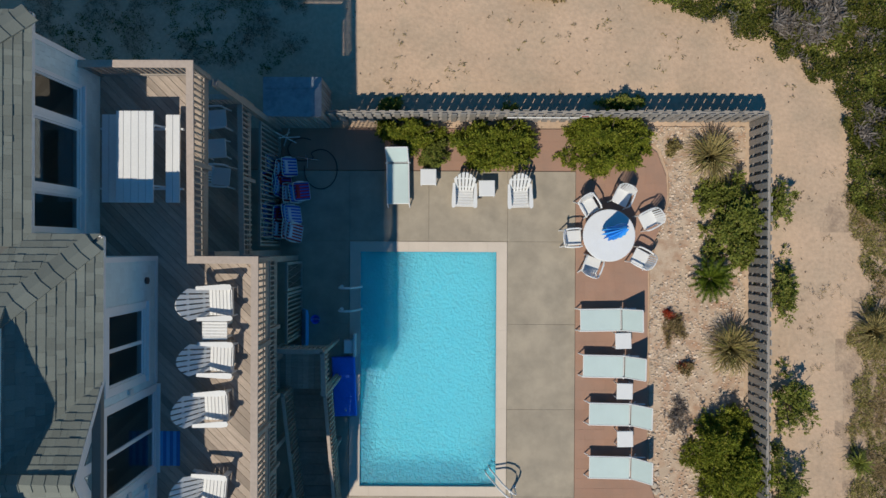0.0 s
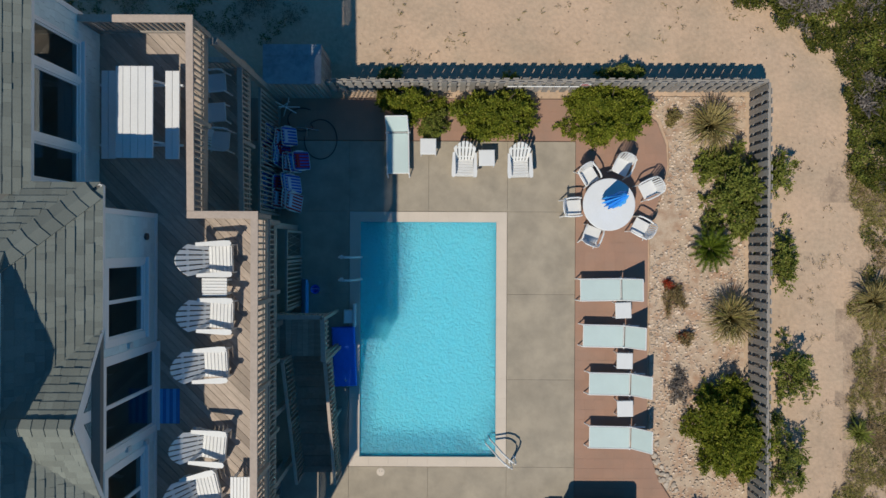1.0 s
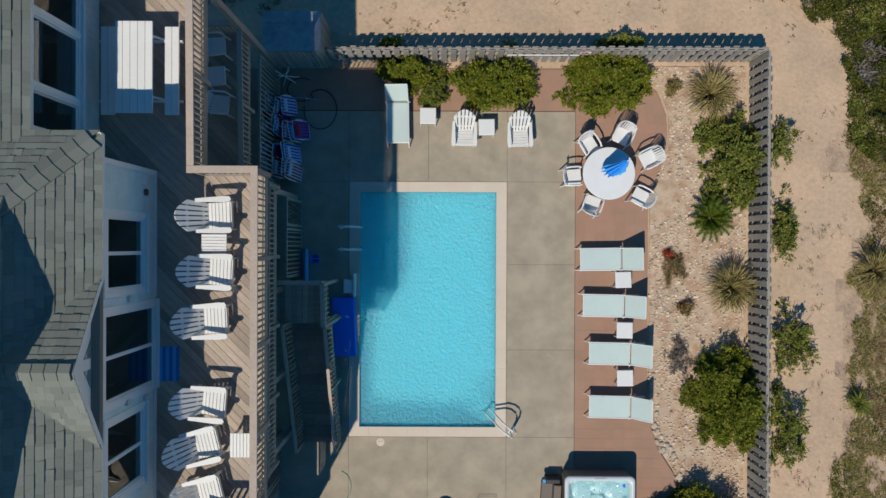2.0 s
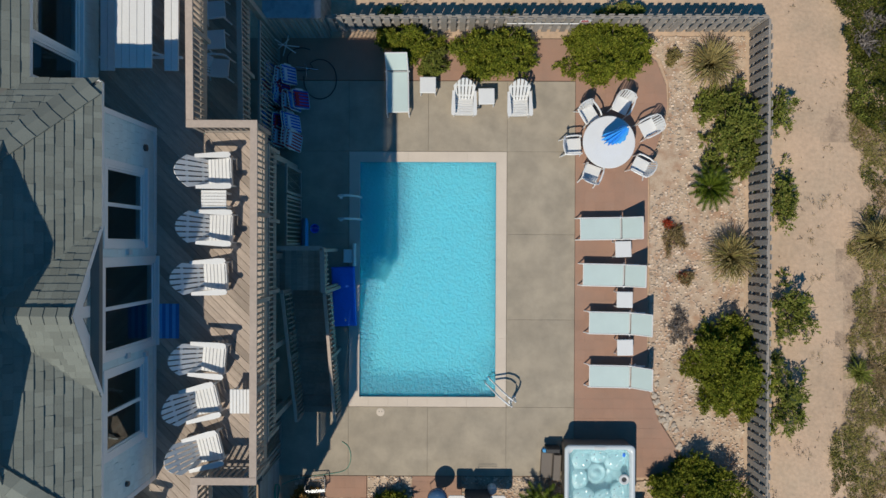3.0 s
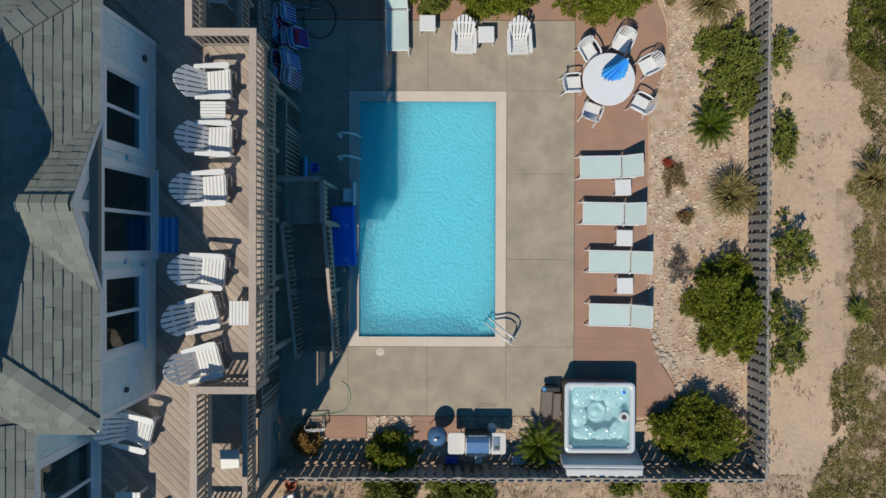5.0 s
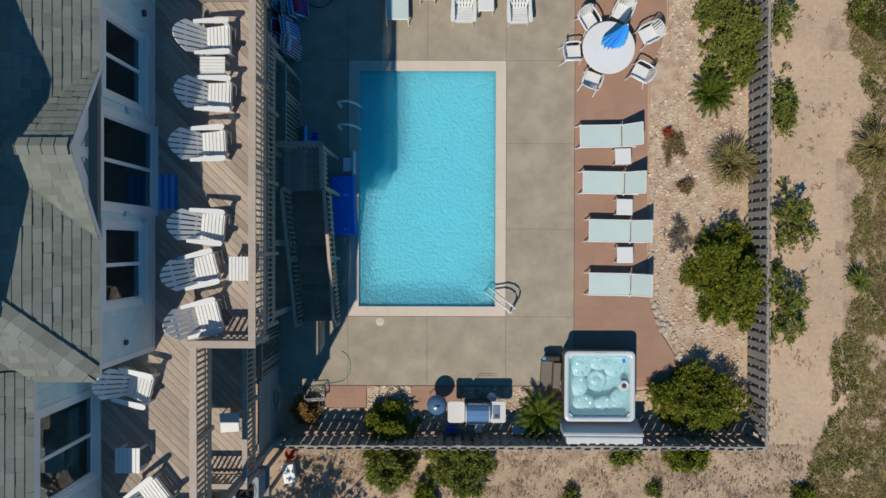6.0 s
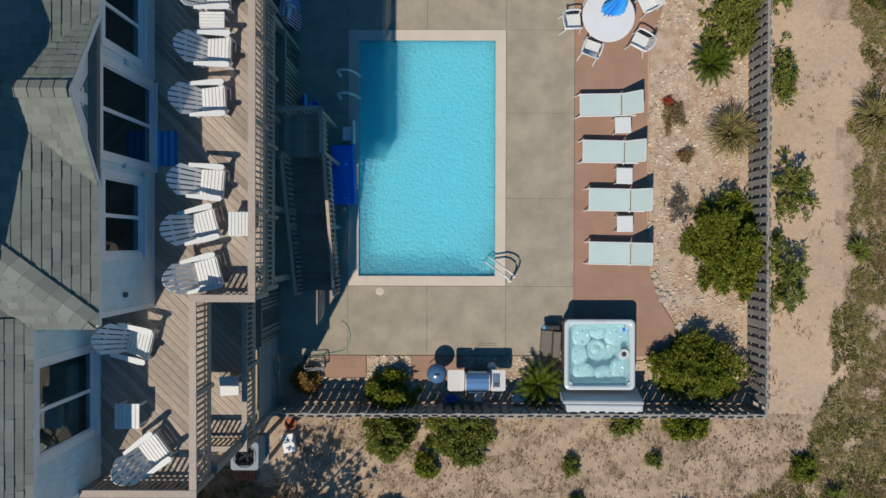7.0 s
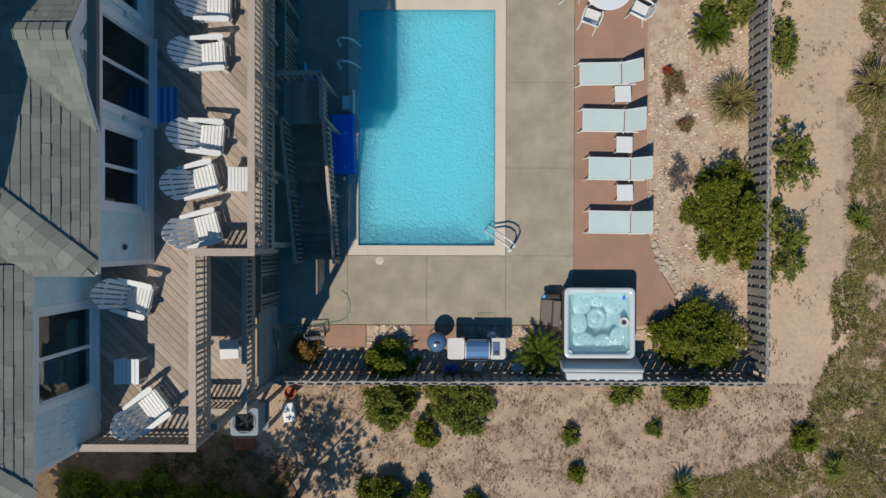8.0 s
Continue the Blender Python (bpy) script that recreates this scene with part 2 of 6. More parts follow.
# ---- builders ----
class G:
    """Gathers faces of one mesh."""

    def __init__(self):
        self.v, self.f = [], []

    def add(self, verts, faces, m=None):
        k = len(self.v)
        self.v += [tuple(m @ Vector(p)) if m else tuple(p) for p in verts]
        self.f += [tuple(i + k for i in f) for f in faces]
        return self

    def box(self, x0, y0, z0, x1, y1, z1, m=None):
        v = [(x, y, z) for z in (z0, z1) for y in (y0, y1) for x in (x0, x1)]
        return self.add(v, [(0, 2, 3, 1), (4, 5, 7, 6), (0, 1, 5, 4), (2, 6, 7, 3), (0, 4, 6, 2), (1, 3, 7, 5)], m)

    def cbox(self, x0, y0, z0, x1, y1, z1, c=0.008, m=None):
        """A box whose upper edges are rounded off."""
        c = min(c, (x1 - x0) / 3, (y1 - y0) / 3, (z1 - z0) / 2)
        ring = lambda e, z: [(x0 + e, y0 + e, z), (x1 - e, y0 + e, z), (x1 - e, y1 - e, z), (x0 + e, y1 - e, z)]
        v = ring(0, z0) + ring(0, z1 - c) + ring(c * 0.3, z1 - c * 0.3) + ring(c, z1)
        f = [(3, 2, 1, 0), (12, 13, 14, 15)]
        for r in range(3):
            f += [(4 * r + i, 4 * r + (i + 1) % 4, 4 * r + 4 + (i + 1) % 4, 4 * r + 4 + i) for i in range(4)]
        return self.add(v, f, m)

    def prism(self, poly, z0, z1, m=None):
        n = len(poly)
        v = [(x, y, z0) for x, y in poly] + [(x, y, z1) for x, y in poly]
        f = [tuple(range(n - 1, -1, -1)), tuple(range(n, 2 * n))]
        f += [(i, (i + 1) % n, n + (i + 1) % n, n + i) for i in range(n)]
        return self.add(v, f, m)

    def tube(self, pts, r, n=8, m=None):
        pts = [Vector(p) for p in pts]
        v, f = [], []
        for i, p in enumerate(pts):
            d = (pts[min(i + 1, len(pts) - 1)] - pts[max(i - 1, 0)]).normalized()
            a = d.orthogonal().normalized() if abs(d.z) > 0.9 else d.cross(Vector((0, 0, 1))).normalized()
            b = d.cross(a)
            rr = r[i] if isinstance(r, (list, tuple)) else r
            v += [p + (a * math.cos(2 * math.pi * k / n) + b * math.sin(2 * math.pi * k / n)) * rr for k in range(n)]
        for i in range(len(pts) - 1):
            f += [(i * n + k, i * n + (k + 1) % n, i * n + n + (k + 1) % n, i * n + n + k) for k in range(n)]
        f += [tuple(range(n - 1, -1, -1)), tuple(range((len(pts) - 1) * n, len(pts) * n))]
        return self.add(v, f, m)

    def lathe(self, prof, n=24, m=None, closed=True):
        v, f = [], []
        for r, z in prof:
            v += [(r * math.cos(2 * math.pi * k / n), r * math.sin(2 * math.pi * k / n), z) for k in range(n)]
        for i in range(len(prof) - 1):
            f += [(i * n + k, i * n + (k + 1) % n, i * n + n + (k + 1) % n, i * n + n + k) for k in range(n)]
        if closed:
            f += [tuple(range(n - 1, -1, -1)), tuple(range((len(prof) - 1) * n, len(prof) * n))]
        return self.add(v, f, m)

    def data(self, name, mat, smooth=False):
        me = bpy.data.meshes.new(name)
        me.from_pydata(self.v, [], self.f)
        if smooth:
            me.shade_smooth()
        me.materials.append(mat)
        bm = bmesh.new()
        bm.from_mesh(me)
        bmesh.ops.recalc_face_normals(bm, faces=bm.faces)
        bm.to_mesh(me)
        bm.free()
        return me


def part(name, g, mat, parent=None, label="", m=None, smooth=False):
    """One mesh object under a thing or a part."""
    me = g.data(name, mat, smooth) if isinstance(g, G) else g
    ob = new(name, me)
    if parent:
        ob.parent = parent
    if m:
        ob.matrix_basis = m
    if label:
        ob["label"] = label
    return ob


def thing(name, m, label, category, group="", kind=""):
    ob = new(name)
    ob.empty_display_size = 0.1
    ob.matrix_basis = m
    return tagged(ob, label, category, group, kind)


def clip(poly, nx, ny, d):
    """The part of a convex polygon where nx*x + ny*y <= d."""
    out = []
    for i, a in enumerate(poly):
        b = poly[(i + 1) % len(poly)]
        da, db = nx * a[0] + ny * a[1] - d, nx * b[0] + ny * b[1] - d
        if da <= 0:
            out.append(a)
        if da * db < 0:
            t = da / (da - db)
            out.append((a[0] + (b[0] - a[0]) * t, a[1] + (b[1] - a[1]) * t))
    return out


def raw(name, V, F, mat):
    me = bpy.data.meshes.new(name)
    me.from_pydata(V, [], F)
    me.materials.append(mat)
    return me


def inside(x, y, poly):
    hit = False
    for i, (xa, ya) in enumerate(poly):
        xb, yb = poly[i - 1]
        if (ya > y) != (yb > y) and x < (xb - xa) * (y - ya) / (yb - ya) + xa:
            hit = not hit
    return hit


# ---- ground ----
POOL = (-2.53, -7.31, 1.62, -0.15)          # inner edge: x0, y0, x1, y1
HX0, HY0, HX1, HY1 = -2.75, -7.5, 1.75, 0.0  # the hole in the ground under the coping


def ground():
    xs = sorted(set([round(-20 + 0.25 * i, 3) for i in range(161)] + [HX0, HX1]))
    ys = sorted(set([round(-26 + 0.25 * i, 3) for i in range(161)] + [HY0, HY1]))
    V, F, idx = [], [], {}
    for j, y in enumerate(ys):
        for i, x in enumerate(xs):
            edge = min(1.0, (20 - abs(x)) / 4, (y + 26) / 4, (14 - y) / 4)
            yard = -5.5 < x < 9.0 and -11 < y < 3.6
            h = 0.0 if yard else (noise.noise((x * 0.5, y * 0.5, 0)) * 0.05 + noise.noise((x * 1.9, y * 1.9, 3)) * 0.025) * edge
            idx[i, j] = len(V)
            V.append((x, y, -0.075 + h))
    for j in range(len(ys) - 1):
        for i in range(len(xs) - 1):
            if HX0 <= xs[i] < HX1 and HY0 <= ys[j] < HY1:
                continue
            F.append((idx[i, j], idx[i + 1, j], idx[i + 1, j + 1], idx[i, j + 1]))
    k = len(V)
    V += [(-20, -26, -0.075), (20, -26, -0.075), (20, 14, -0.075), (-20, 14, -0.075),
          (-700, -700, -0.075), (700, -700, -0.075), (700, 700, -0.075), (-700, 700, -0.075)]
    F += [(k + i, k + 4 + i, k + 4 + (i + 1) % 4, k + (i + 1) % 4) for i in range(4)]
    ob = new("ground", raw("ground", V, F, SAND))
    ob.data.materials.append(LITTERED)
    for p in ob.data.polygons:
        x, y = p.center.x, p.center.y
        p.material_index = int(y < -11.3 + 1.2 * noise.noise((x * 0.6, y * 0.6, 8)) * (x > 8.5) + 0.25 * (x < 8.5) or (y < 2 and x > 12.3 + 1.3 * noise.noise((x * 0.5, y * 0.5, 4))))
    ob.data.shade_smooth()
    tagged(ob, "pale sandy ground with scattered dry litter", "ground", kind="structure")


ground()


def pool():
    x0, y0, x1, y1 = POOL
    d = -1.0
    p = thing("swimming_pool", pose(0, 0, 0), "rectangular swimming pool with clear blue water set in concrete", "pool")
    g = G()
    g.box(x0 - 0.2, y0 - 0.18, d - 0.15, x1 + 0.2, y1 + 0.18, d)
    part("floor", g, PLASTER, p, "pale blue plaster pool floor")
    for name, b in (("wall", (x0 - 0.2, y0, x0, y1)), ("wall", (x1, y0, x1 + 0.12, y1)),
                    ("wall", (x0 - 0.2, y0 - 0.18, x1 + 0.12, y0)), ("wall", (x0 - 0.2, y1, x1 + 0.12, y1 + 0.14))):
        part(name, G().box(b[0], b[1], d, b[2], b[3], -0.06), PLASTER, p)
    t = 0.012
    for b in ((x0, y0, x0 + t, y1), (x1 - t, y0, x1, y1), (x0 + t, y0, x1 - t, y0 + t), (x0 + t, y1 - t, x1 - t, y1)):
        part("waterline_band", G().box(b[0], b[1], -0.26, b[2], b[3], -0.065), WATERLINE, p, "blue tile band along the waterline")
    # corner entry steps, cut across the south-east corner
    for i, (size, z) in enumerate(((1.35, -0.75), (1.02, -0.52), (0.69, -0.28))):
        part("step", G().prism([(x1, y0), (x1, y0 + size), (x1 - size, y0)], d, z), PLASTER, p)
    w = part("water", G().add([(x0 - 0.001, y0 - 0.001, -0.11), (x1 + 0.001, y0 - 0.001, -0.11),
                               (x1 + 0.001, y1 + 0.001, -0.11), (x0 - 0.001, y1 + 0.001, -0.11)], [(0, 1, 2, 3)]), WATER, p, "clear rippled blue water")
    w.visible_shadow = False
    # coping blocks
    W = 0.32
    def run(n, fx):
        for i in range(n):
            part("coping_block", G().cbox(*fx(i / n, (i + 1) / n), 0.003), COPING, p)
    gap = 0.0006
    run(8, lambda a, b: (x0 - W + (x1 - x0 + 2 * W) * a + gap, y1, -0.06, x0 - W + (x1 - x0 + 2 * W) * b - gap, y1 + W - 0.01, 0.012))
    run(8, lambda a, b: (x0 - W + (x1 - x0 + 2 * W) * a + gap, y0 - W + 0.02, -0.06, x0 - W + (x1 - x0 + 2 * W) * b - gap, y0, 0.012))
    run(12, lambda a, b: (x0 - W, y0 + (y1 - y0) * a + gap, -0.06, x0, y0 + (y1 - y0) * b - gap, 0.012))
    run(12, lambda a, b: (x1, y0 + (y1 - y0) * a + gap, -0.06, x1 + W, y0 + (y1 - y0) * b - gap, 0.012))


pool()
CX0, CX1, CY0, CY1 = -2.86, 1.95, -7.62, 0.17     # outer edge of the coping


def concrete():
    """Poured slabs with joints between them, round the pool."""
    top = thing("pavement", pose(0, 0, 0), "brushed grey-tan concrete pool deck in large slabs", "pavement", kind="structure")
    e = 0.0025
    def slab(a, b, c, d):
        part("slab", G().cbox(a + e, b + e, -0.12, c - e, d - e, 0.0, 0.004), CONCRETE, top)
    xs = [-7.2, -5.1, -2.86, -0.45, 1.95, 4.02]
    for a, b in zip(xs, xs[1:]):
        slab(a, CY1, b, 2.31)
        slab(a, -9.72, b, CY0)
    for a, b in zip((CY0, -4.95, -2.35), (-4.95, -2.35, CY1)):
        slab(CX1, a, 4.02, b)
        slab(-5.1, a, CX0, b)
        slab(-7.2, a, -5.1, b)


concrete()

RED_EAST = [(4.03, 2.33), (4.03, 3.4), (6.0, 3.3), (6.5, 2.9), (6.78, 2.2), (6.82, 1.6), (6.7, 0.9), (6.4, 0.1), (6.24, -0.6), (6.24, -6.6),
            (6.36, -7.3), (6.6, -8.0), (7.05, -8.7), (7.3, -9.2), (7.1, -9.75), (4.03, -9.75)]
RED_NORTH = [(-6.9, 2.33), (4.02, 2.33), (4.02, 3.6), (-6.9, 3.6)]
RED_SOUTH = [(-3.55, -10.4), (-3.55, -9.74), (-2.3, -9.74), (-2.3, -10.4)]
RED_GRILL = [(-0.9, -10.5), (-0.9, -9.74), (0.6, -9.74), (0.6, -10.5)]


def pavers():
    for poly, lab in ((RED_EAST, "red brick paving beside the concrete pool deck"), (RED_NORTH, "red brick paving strip along the fence"),
                      (RED_SOUTH, "small patch of red brick paving"), (RED_GRILL, "small red brick paving pad under the grills")):
        top = tagged(new("pavement", G().prism(poly, -0.11, -0.0075).data("pavement", PAVER)), lab, "paving", kind="structure")
        xa, xb = min(p[0] for p in poly), max(p[0] for p in poly)
        ya, yb = min(p[1] for p in poly), max(p[1] for p in poly)
        V, F = [], []
        bw, bh, j = 0.30, 0.30, 0.0006
        y = ya
        while y + bh <= yb + 0.001:
            x = xa
            while x < xb:
                if all(inside(px, py, poly) for px, py in ((x + 0.02, y + 0.02), (x + bw - 0.02, y + 0.02), (x + 0.02, y + bh - 0.02), (x + bw - 0.02, y + bh - 0.02))):
                    k = len(V)
                    z = -0.004 + random.uniform(-0.001, 0.001)
                    a, b, c, d = x + j, y + j, x + bw - j, y + bh - j
                    V += [(a, b, -0.02), (c, b, -0.02), (c, d, -0.02), (a, d, -0.02),
                          (a + 0.001, b + 0.001, z), (c - 0.001, b + 0.001, z), (c - 0.001, d - 0.001, z), (a + 0.001, d - 0.001, z)]
                    F += [(k + 4, k + 5, k + 6, k + 7)] + [(k + i, k + (i + 1) % 4, k + 4 + (i + 1) % 4, k + 4 + i) for i in range(4)]
                x += bw
            y += bh
        ob = part("paver", raw("paver", V, F, PAVER), None, top)
        ob["kind"] = "stuff"


def gravel():
    beds = [([(6.1, 3.3), (6.6, 3.0), (6.86, 2.3), (6.88, 1.5), (6.45, 0.0), (6.3, -0.6), (6.3, -6.6), (6.42, -7.3), (6.66, -8.0), (7.12, -8.7), (7.4, -9.3), (7.2, -9.8),
              (5.8, -9.9), (5.8, -11.1), (9.2, -11.1), (9.2, 3.7), (6.1, 3.7)], "pale gravel planting bed along the fence", 5200),
            ([(-4.5, -11.1), (-4.5, -9.75), (-3.58, -9.75), (-3.58, -10.42), (-2.28, -10.42), (-2.28, -9.75), (-0.92, -9.75), (-0.92, -10.5), (0.62, -10.5), (0.62, -9.75), (4.0, -9.75), (4.0, -11.1)],
             "pale gravel bed along the south fence", 2600)]
    for poly, lab, count in beds:
        top = tagged(new("gravel_bed", G().prism(poly, -0.10, -0.035).data("gravel_bed", GRAVEL_BED)), lab, "gravel bed", kind="structure")
        xa, xb = min(p[0] for p in poly), max(p[0] for p in poly)
        ya, yb = min(p[1] for p in poly), max(p[1] for p in poly)
        V, F = [], []
        rnd = random.Random(7)
        made = 0
        while made < count:
            x, y = rnd.uniform(xa, xb), rnd.uniform(ya, yb)
            if not inside(x, y, poly) or noise.noise((x * 0.8, y * 0.8, 5)) < rnd.uniform(-0.55, 0.25):
                continue
            made += 1
            r = rnd.uniform(0.016, 0.045) * (1.5 if rnd.random() < 0.12 else 1)
            k, a = len(V), rnd.uniform(0, 6.28)
            z = -0.033
            for q in range(5):
                rr = r * rnd.uniform(0.75, 1.25)
                V.append((x + rr * math.cos(a + q * 1.2566), y + rr * 0.8 * math.sin(a + q * 1.2566), z))
            for q in range(5):
                rr = r * rnd.uniform(0.5, 0.8)
                V.append((x + rr * math.cos(a + q * 1.2566), y + rr * 0.8 * math.sin(a + q * 1.2566), z + r * rnd.uniform(0.55, 0.85)))
            F += [(k + q, k + (q + 1) % 5, k + 5 + (q + 1) % 5, k + 5 + q) for q in range(5)] + [tuple(k + 5 + q for q in range(5))]
        ob = part("pebbles", raw("pebbles", V, F, STONES), None, top)
        ob["kind"] = "stuff"


def border_stones():
    """Larger stones along the curved edge of the brick paving."""
    rnd = random.Random(17)
    line = [(6.42, -6.9), (6.55, -7.4), (6.75, -7.9), (7.05, -8.35), (7.35, -8.8), (7.6, -9.3)]
    for i in range(46):
        f = rnd.uniform(0, len(line) - 1.001)
        a, b = line[int(f)], line[int(f) + 1]
        t = f - int(f)
        r = rnd.uniform(0.045, 0.09)
        prof = [(0.9, 0.0), (1.0, 0.35), (0.75, 0.7), (0.05, 0.8)]
        g = G().lathe(prof, 7, Matrix.Diagonal((r * rnd.uniform(0.8, 1.3), r * rnd.uniform(0.7, 1.0), r, 1)))
        ob = part("stone", g, STONE, None, m=pose(a[0] + (b[0] - a[0]) * t + rnd.uniform(-0.14, 0.2), a[1] + (b[1] - a[1]) * t + rnd.uniform(-0.1, 0.1), -0.036, 0, 0, rnd.uniform(0, 360)))
        tagged(ob, "pale rounded stone at the edge of the paving", "stone", "border stones")


tagged(new("mulch_bed", G().prism([(-13, -12.9), (-9, -12.8), (-7.2, -12.9), (-6.4, -13.2), (-5.7, -13.75), (-5.2, -13.8), (-4.7, -14.3), (-4.3, -15.1), (-4.1, -16.5), (-13, -17)], -0.16, -0.03).data("mulch_bed", MULCH)),
       "dark brown mulch and soil in the shade beside the house", "soil", kind="structure")


# ---- house ----
EAVE, SLOPE, UP_FLOOR = 8.95, 0.62, 6.302
house = thing("house", pose(0, 0, 0), "two-storey beach house with white shake siding and grey shingle roof", "house")


def wall_y(xa, xb, ya, yb, za, zb, openings=()):
    """A wall along y with openings (y0, y1, z0, z1) through it."""
    ys = sorted({ya, yb, *[v for o in openings for v in o[:2]]})
    zs = sorted({za, zb, *[v for o in openings for v in o[2:]]})
    g = G()
    for a, b in zip(ys, ys[1:]):
        for c, d in zip(zs, zs[1:]):
            if not any(o[0] <= (a + b) / 2 <= o[1] and o[2] <= (c + d) / 2 <= o[3] for o in openings):
                g.box(xa, a, c, xb, b, d)
    return g


BAYX, MAINX, SOUTHX = -6.12, -7.35, -7.25
BAYN, BAYS, MAINN, MAINS = -0.22, -7.70, 3.80, -11.43
BAY_WIN = [(-2.68, -1.24, 6.90, 8.48), (-6.57, -5.09, 6.90, 8.48), (-4.74, -3.04, 6.36, 8.56)]
N_WIN = [(0.26, 1.02, 7.08, 8.80), (1.07, 2.38, 7.08, 8.80), (2.43, 3.20, 7.08, 8.80)]
S_WIN = [(-10.26, -8.53, 6.60, 8.60)]
part("wall", wall_y(BAYX - 0.16, BAYX, BAYS, BAYN, 0, EAVE - 0.06, BAY_WIN), SIDING, house)
part("wall", wall_y(MAINX - 0.16, MAINX, BAYN, MAINN, 0, EAVE - 0.06, N_WIN), SIDING, house)
part("wall", wall_y(SOUTHX - 0.16, SOUTHX, MAINS, BAYS, 0, EAVE - 0.06, S_WIN), SIDING, house)
part("wall", G().box(MAINX - 0.16, BAYN - 0.16, 0, BAYX - 0.16, BAYN, EAVE - 0.06), SIDING, house)
part("wall", G().box(MAINX - 0.16, BAYS, 0, BAYX - 0.16, BAYS + 0.16, EAVE - 0.06), SIDING, house)
part("wall", G().box(-22, MAINN - 0.16, 0, MAINX - 0.16, MAINN, EAVE - 0.06), SIDING, house)
part("wall", G().box(-22, MAINS, 0, SOUTHX - 0.16, MAINS + 0.16, EAVE - 0.06), SIDING, house)
part("wall", G().box(-22.16, MAINS, 0, -22, MAINN, EAVE - 0.06), SIDING, house)
part("interior_floor", G().box(-21.9, MAINS + 0.2, 6.1, MAINX - 0.18, MAINN - 0.2, 6.28).box(MAINX - 0.18, BAYS + 0.2, 6.1, BAYX - 0.18, BAYN - 0.2, 6.28), INFLOOR, house)
part("interior_wall", G().box(-11.1, MAINS + 0.2, 6.29, -11.0, MAINN - 0.2, EAVE - 0.1), DARKROOM, house)
part("interior_ceiling", G().box(-11.0, MAINS + 0.2, EAVE - 0.1, MAINX - 0.17, MAINN - 0.2, EAVE - 0.07).box(MAINX - 0.16, BAYS + 0.2, EAVE - 0.1, BAYX - 0.17, BAYN - 0.2, EAVE - 0.07), DARKROOM, house)


def shakes(x, ya, yb, za, zb, openings, seed):
    """Courses of cedar shakes laid over a wall that faces east, uneven at their butts."""
    rnd = random.Random(seed)
    V, F = [], []
    z = za
    while z < zb - 0.02:
        y = ya
        h = min(0.17, zb - z)
        while y < yb - 0.01:
            w = min(rnd.uniform(0.10, 0.24), yb - y)
            if not any(o[0] - 0.08 < y + w / 2 < o[1] + 0.08 and o[2] - 0.1 < z + h / 2 < o[3] + 0.08 for o in openings):
                t = rnd.uniform(0.010, 0.018) + (0.016 if rnd.random() < 0.12 else 0)
                zb2 = z - rnd.uniform(0, 0.008)
                k = len(V)
                a, b = y + 0.003, y + w - 0.003
                V += [(x, a, zb2), (x + t, a, zb2), (x + t, b, zb2), (x, b, zb2), (x, a, z + h), (x + 0.003, a, z + h), (x + 0.003, b, z + h), (x, b, z + h)]
                F += [(k, k + 1, k + 2, k + 3), (k + 1, k + 5, k + 6, k + 2), (k, k + 4, k + 5, k + 1), (k + 3, k + 2, k + 6, k + 7), (k + 4, k + 7, k + 6, k + 5)]
            y += w
        z += 0.17
    ob = part("shake_siding", raw("shakes", V, F, SIDING), None, house, "white painted cedar shakes")
    ob["kind"] = "stuff"


shakes(BAYX, BAYS, BAYN, 6.3, EAVE - 0.1, BAY_WIN, 1)
shakes(MAINX, BAYN, MAINN, 6.3, EAVE - 0.1, N_WIN, 2)
shakes(SOUTHX, MAINS, BAYS, 4.6, EAVE - 0.1, S_WIN, 3)
shakes(BAYX, BAYS, BAYN, 3.3, 6.0, (), 4)


def window(name, x, o, lights, label, c=0.10):
    ya, yb, za, zb = o
    w = part(name, G().box(x - 0.1, ya, za, x + 0.025, ya + 0.05, zb).box(x - 0.1, yb - 0.05, za, x + 0.025, yb, zb)
             .box(x - 0.1, ya + 0.05, zb - 0.05, x + 0.025, yb - 0.05, zb).box(x - 0.1, ya + 0.05, za, x + 0.025, yb - 0.05, za + 0.05), TRIM, house, label)
    part("casing", G().cbox(x + 0.004, ya - c, za - 0.02, x + 0.034, ya, zb + c, 0.006).cbox(x + 0.004, yb, za - 0.02, x + 0.034, yb + c, zb + c, 0.006)
         .cbox(x + 0.004, ya, zb, x + 0.034, yb, zb + c, 0.006), TRIM, w)
    part("sill", G().cbox(x, ya - c, za - 0.07, x + 0.09, yb + c, za - 0.02, 0.01), TRIM, w)
    for i in range(lights):
        a = ya + 0.05 + (yb - ya - 0.1) * i / lights
        b = ya + 0.05 + (yb - ya - 0.1) * (i + 1) / lights
        e = 0.035
        part("sash", G().box(x - 0.06, a, za + 0.05, x - 0.01, a + e, zb - 0.05).box(x - 0.06, b - e, za + 0.05, x - 0.01, b, zb - 0.05)
             .box(x - 0.06, a + e, zb - 0.05 - e, x - 0.01, b - e, zb - 0.05).box(x - 0.06, a + e, za + 0.05, x - 0.01, b - e, za + 0.05 + e), TRIM, w)
        p = part("pane", G().box(x - 0.04, a + e, za + 0.05 + e, x - 0.032, b - e, zb - 0.05 - e), GLASS, w)
        p.visible_shadow = False


for o in BAY_WIN[:2]:
    window("window", BAYX, o, 2, "white framed double window in the shake wall")
window("door", BAYX, BAY_WIN[2], 2, "white framed sliding glass door to the deck")
for o in N_WIN:
    window("window", MAINX, o, 1, "white framed fixed window", 0.024)
window("window", SOUTHX, S_WIN[0], 2, "white framed double window")

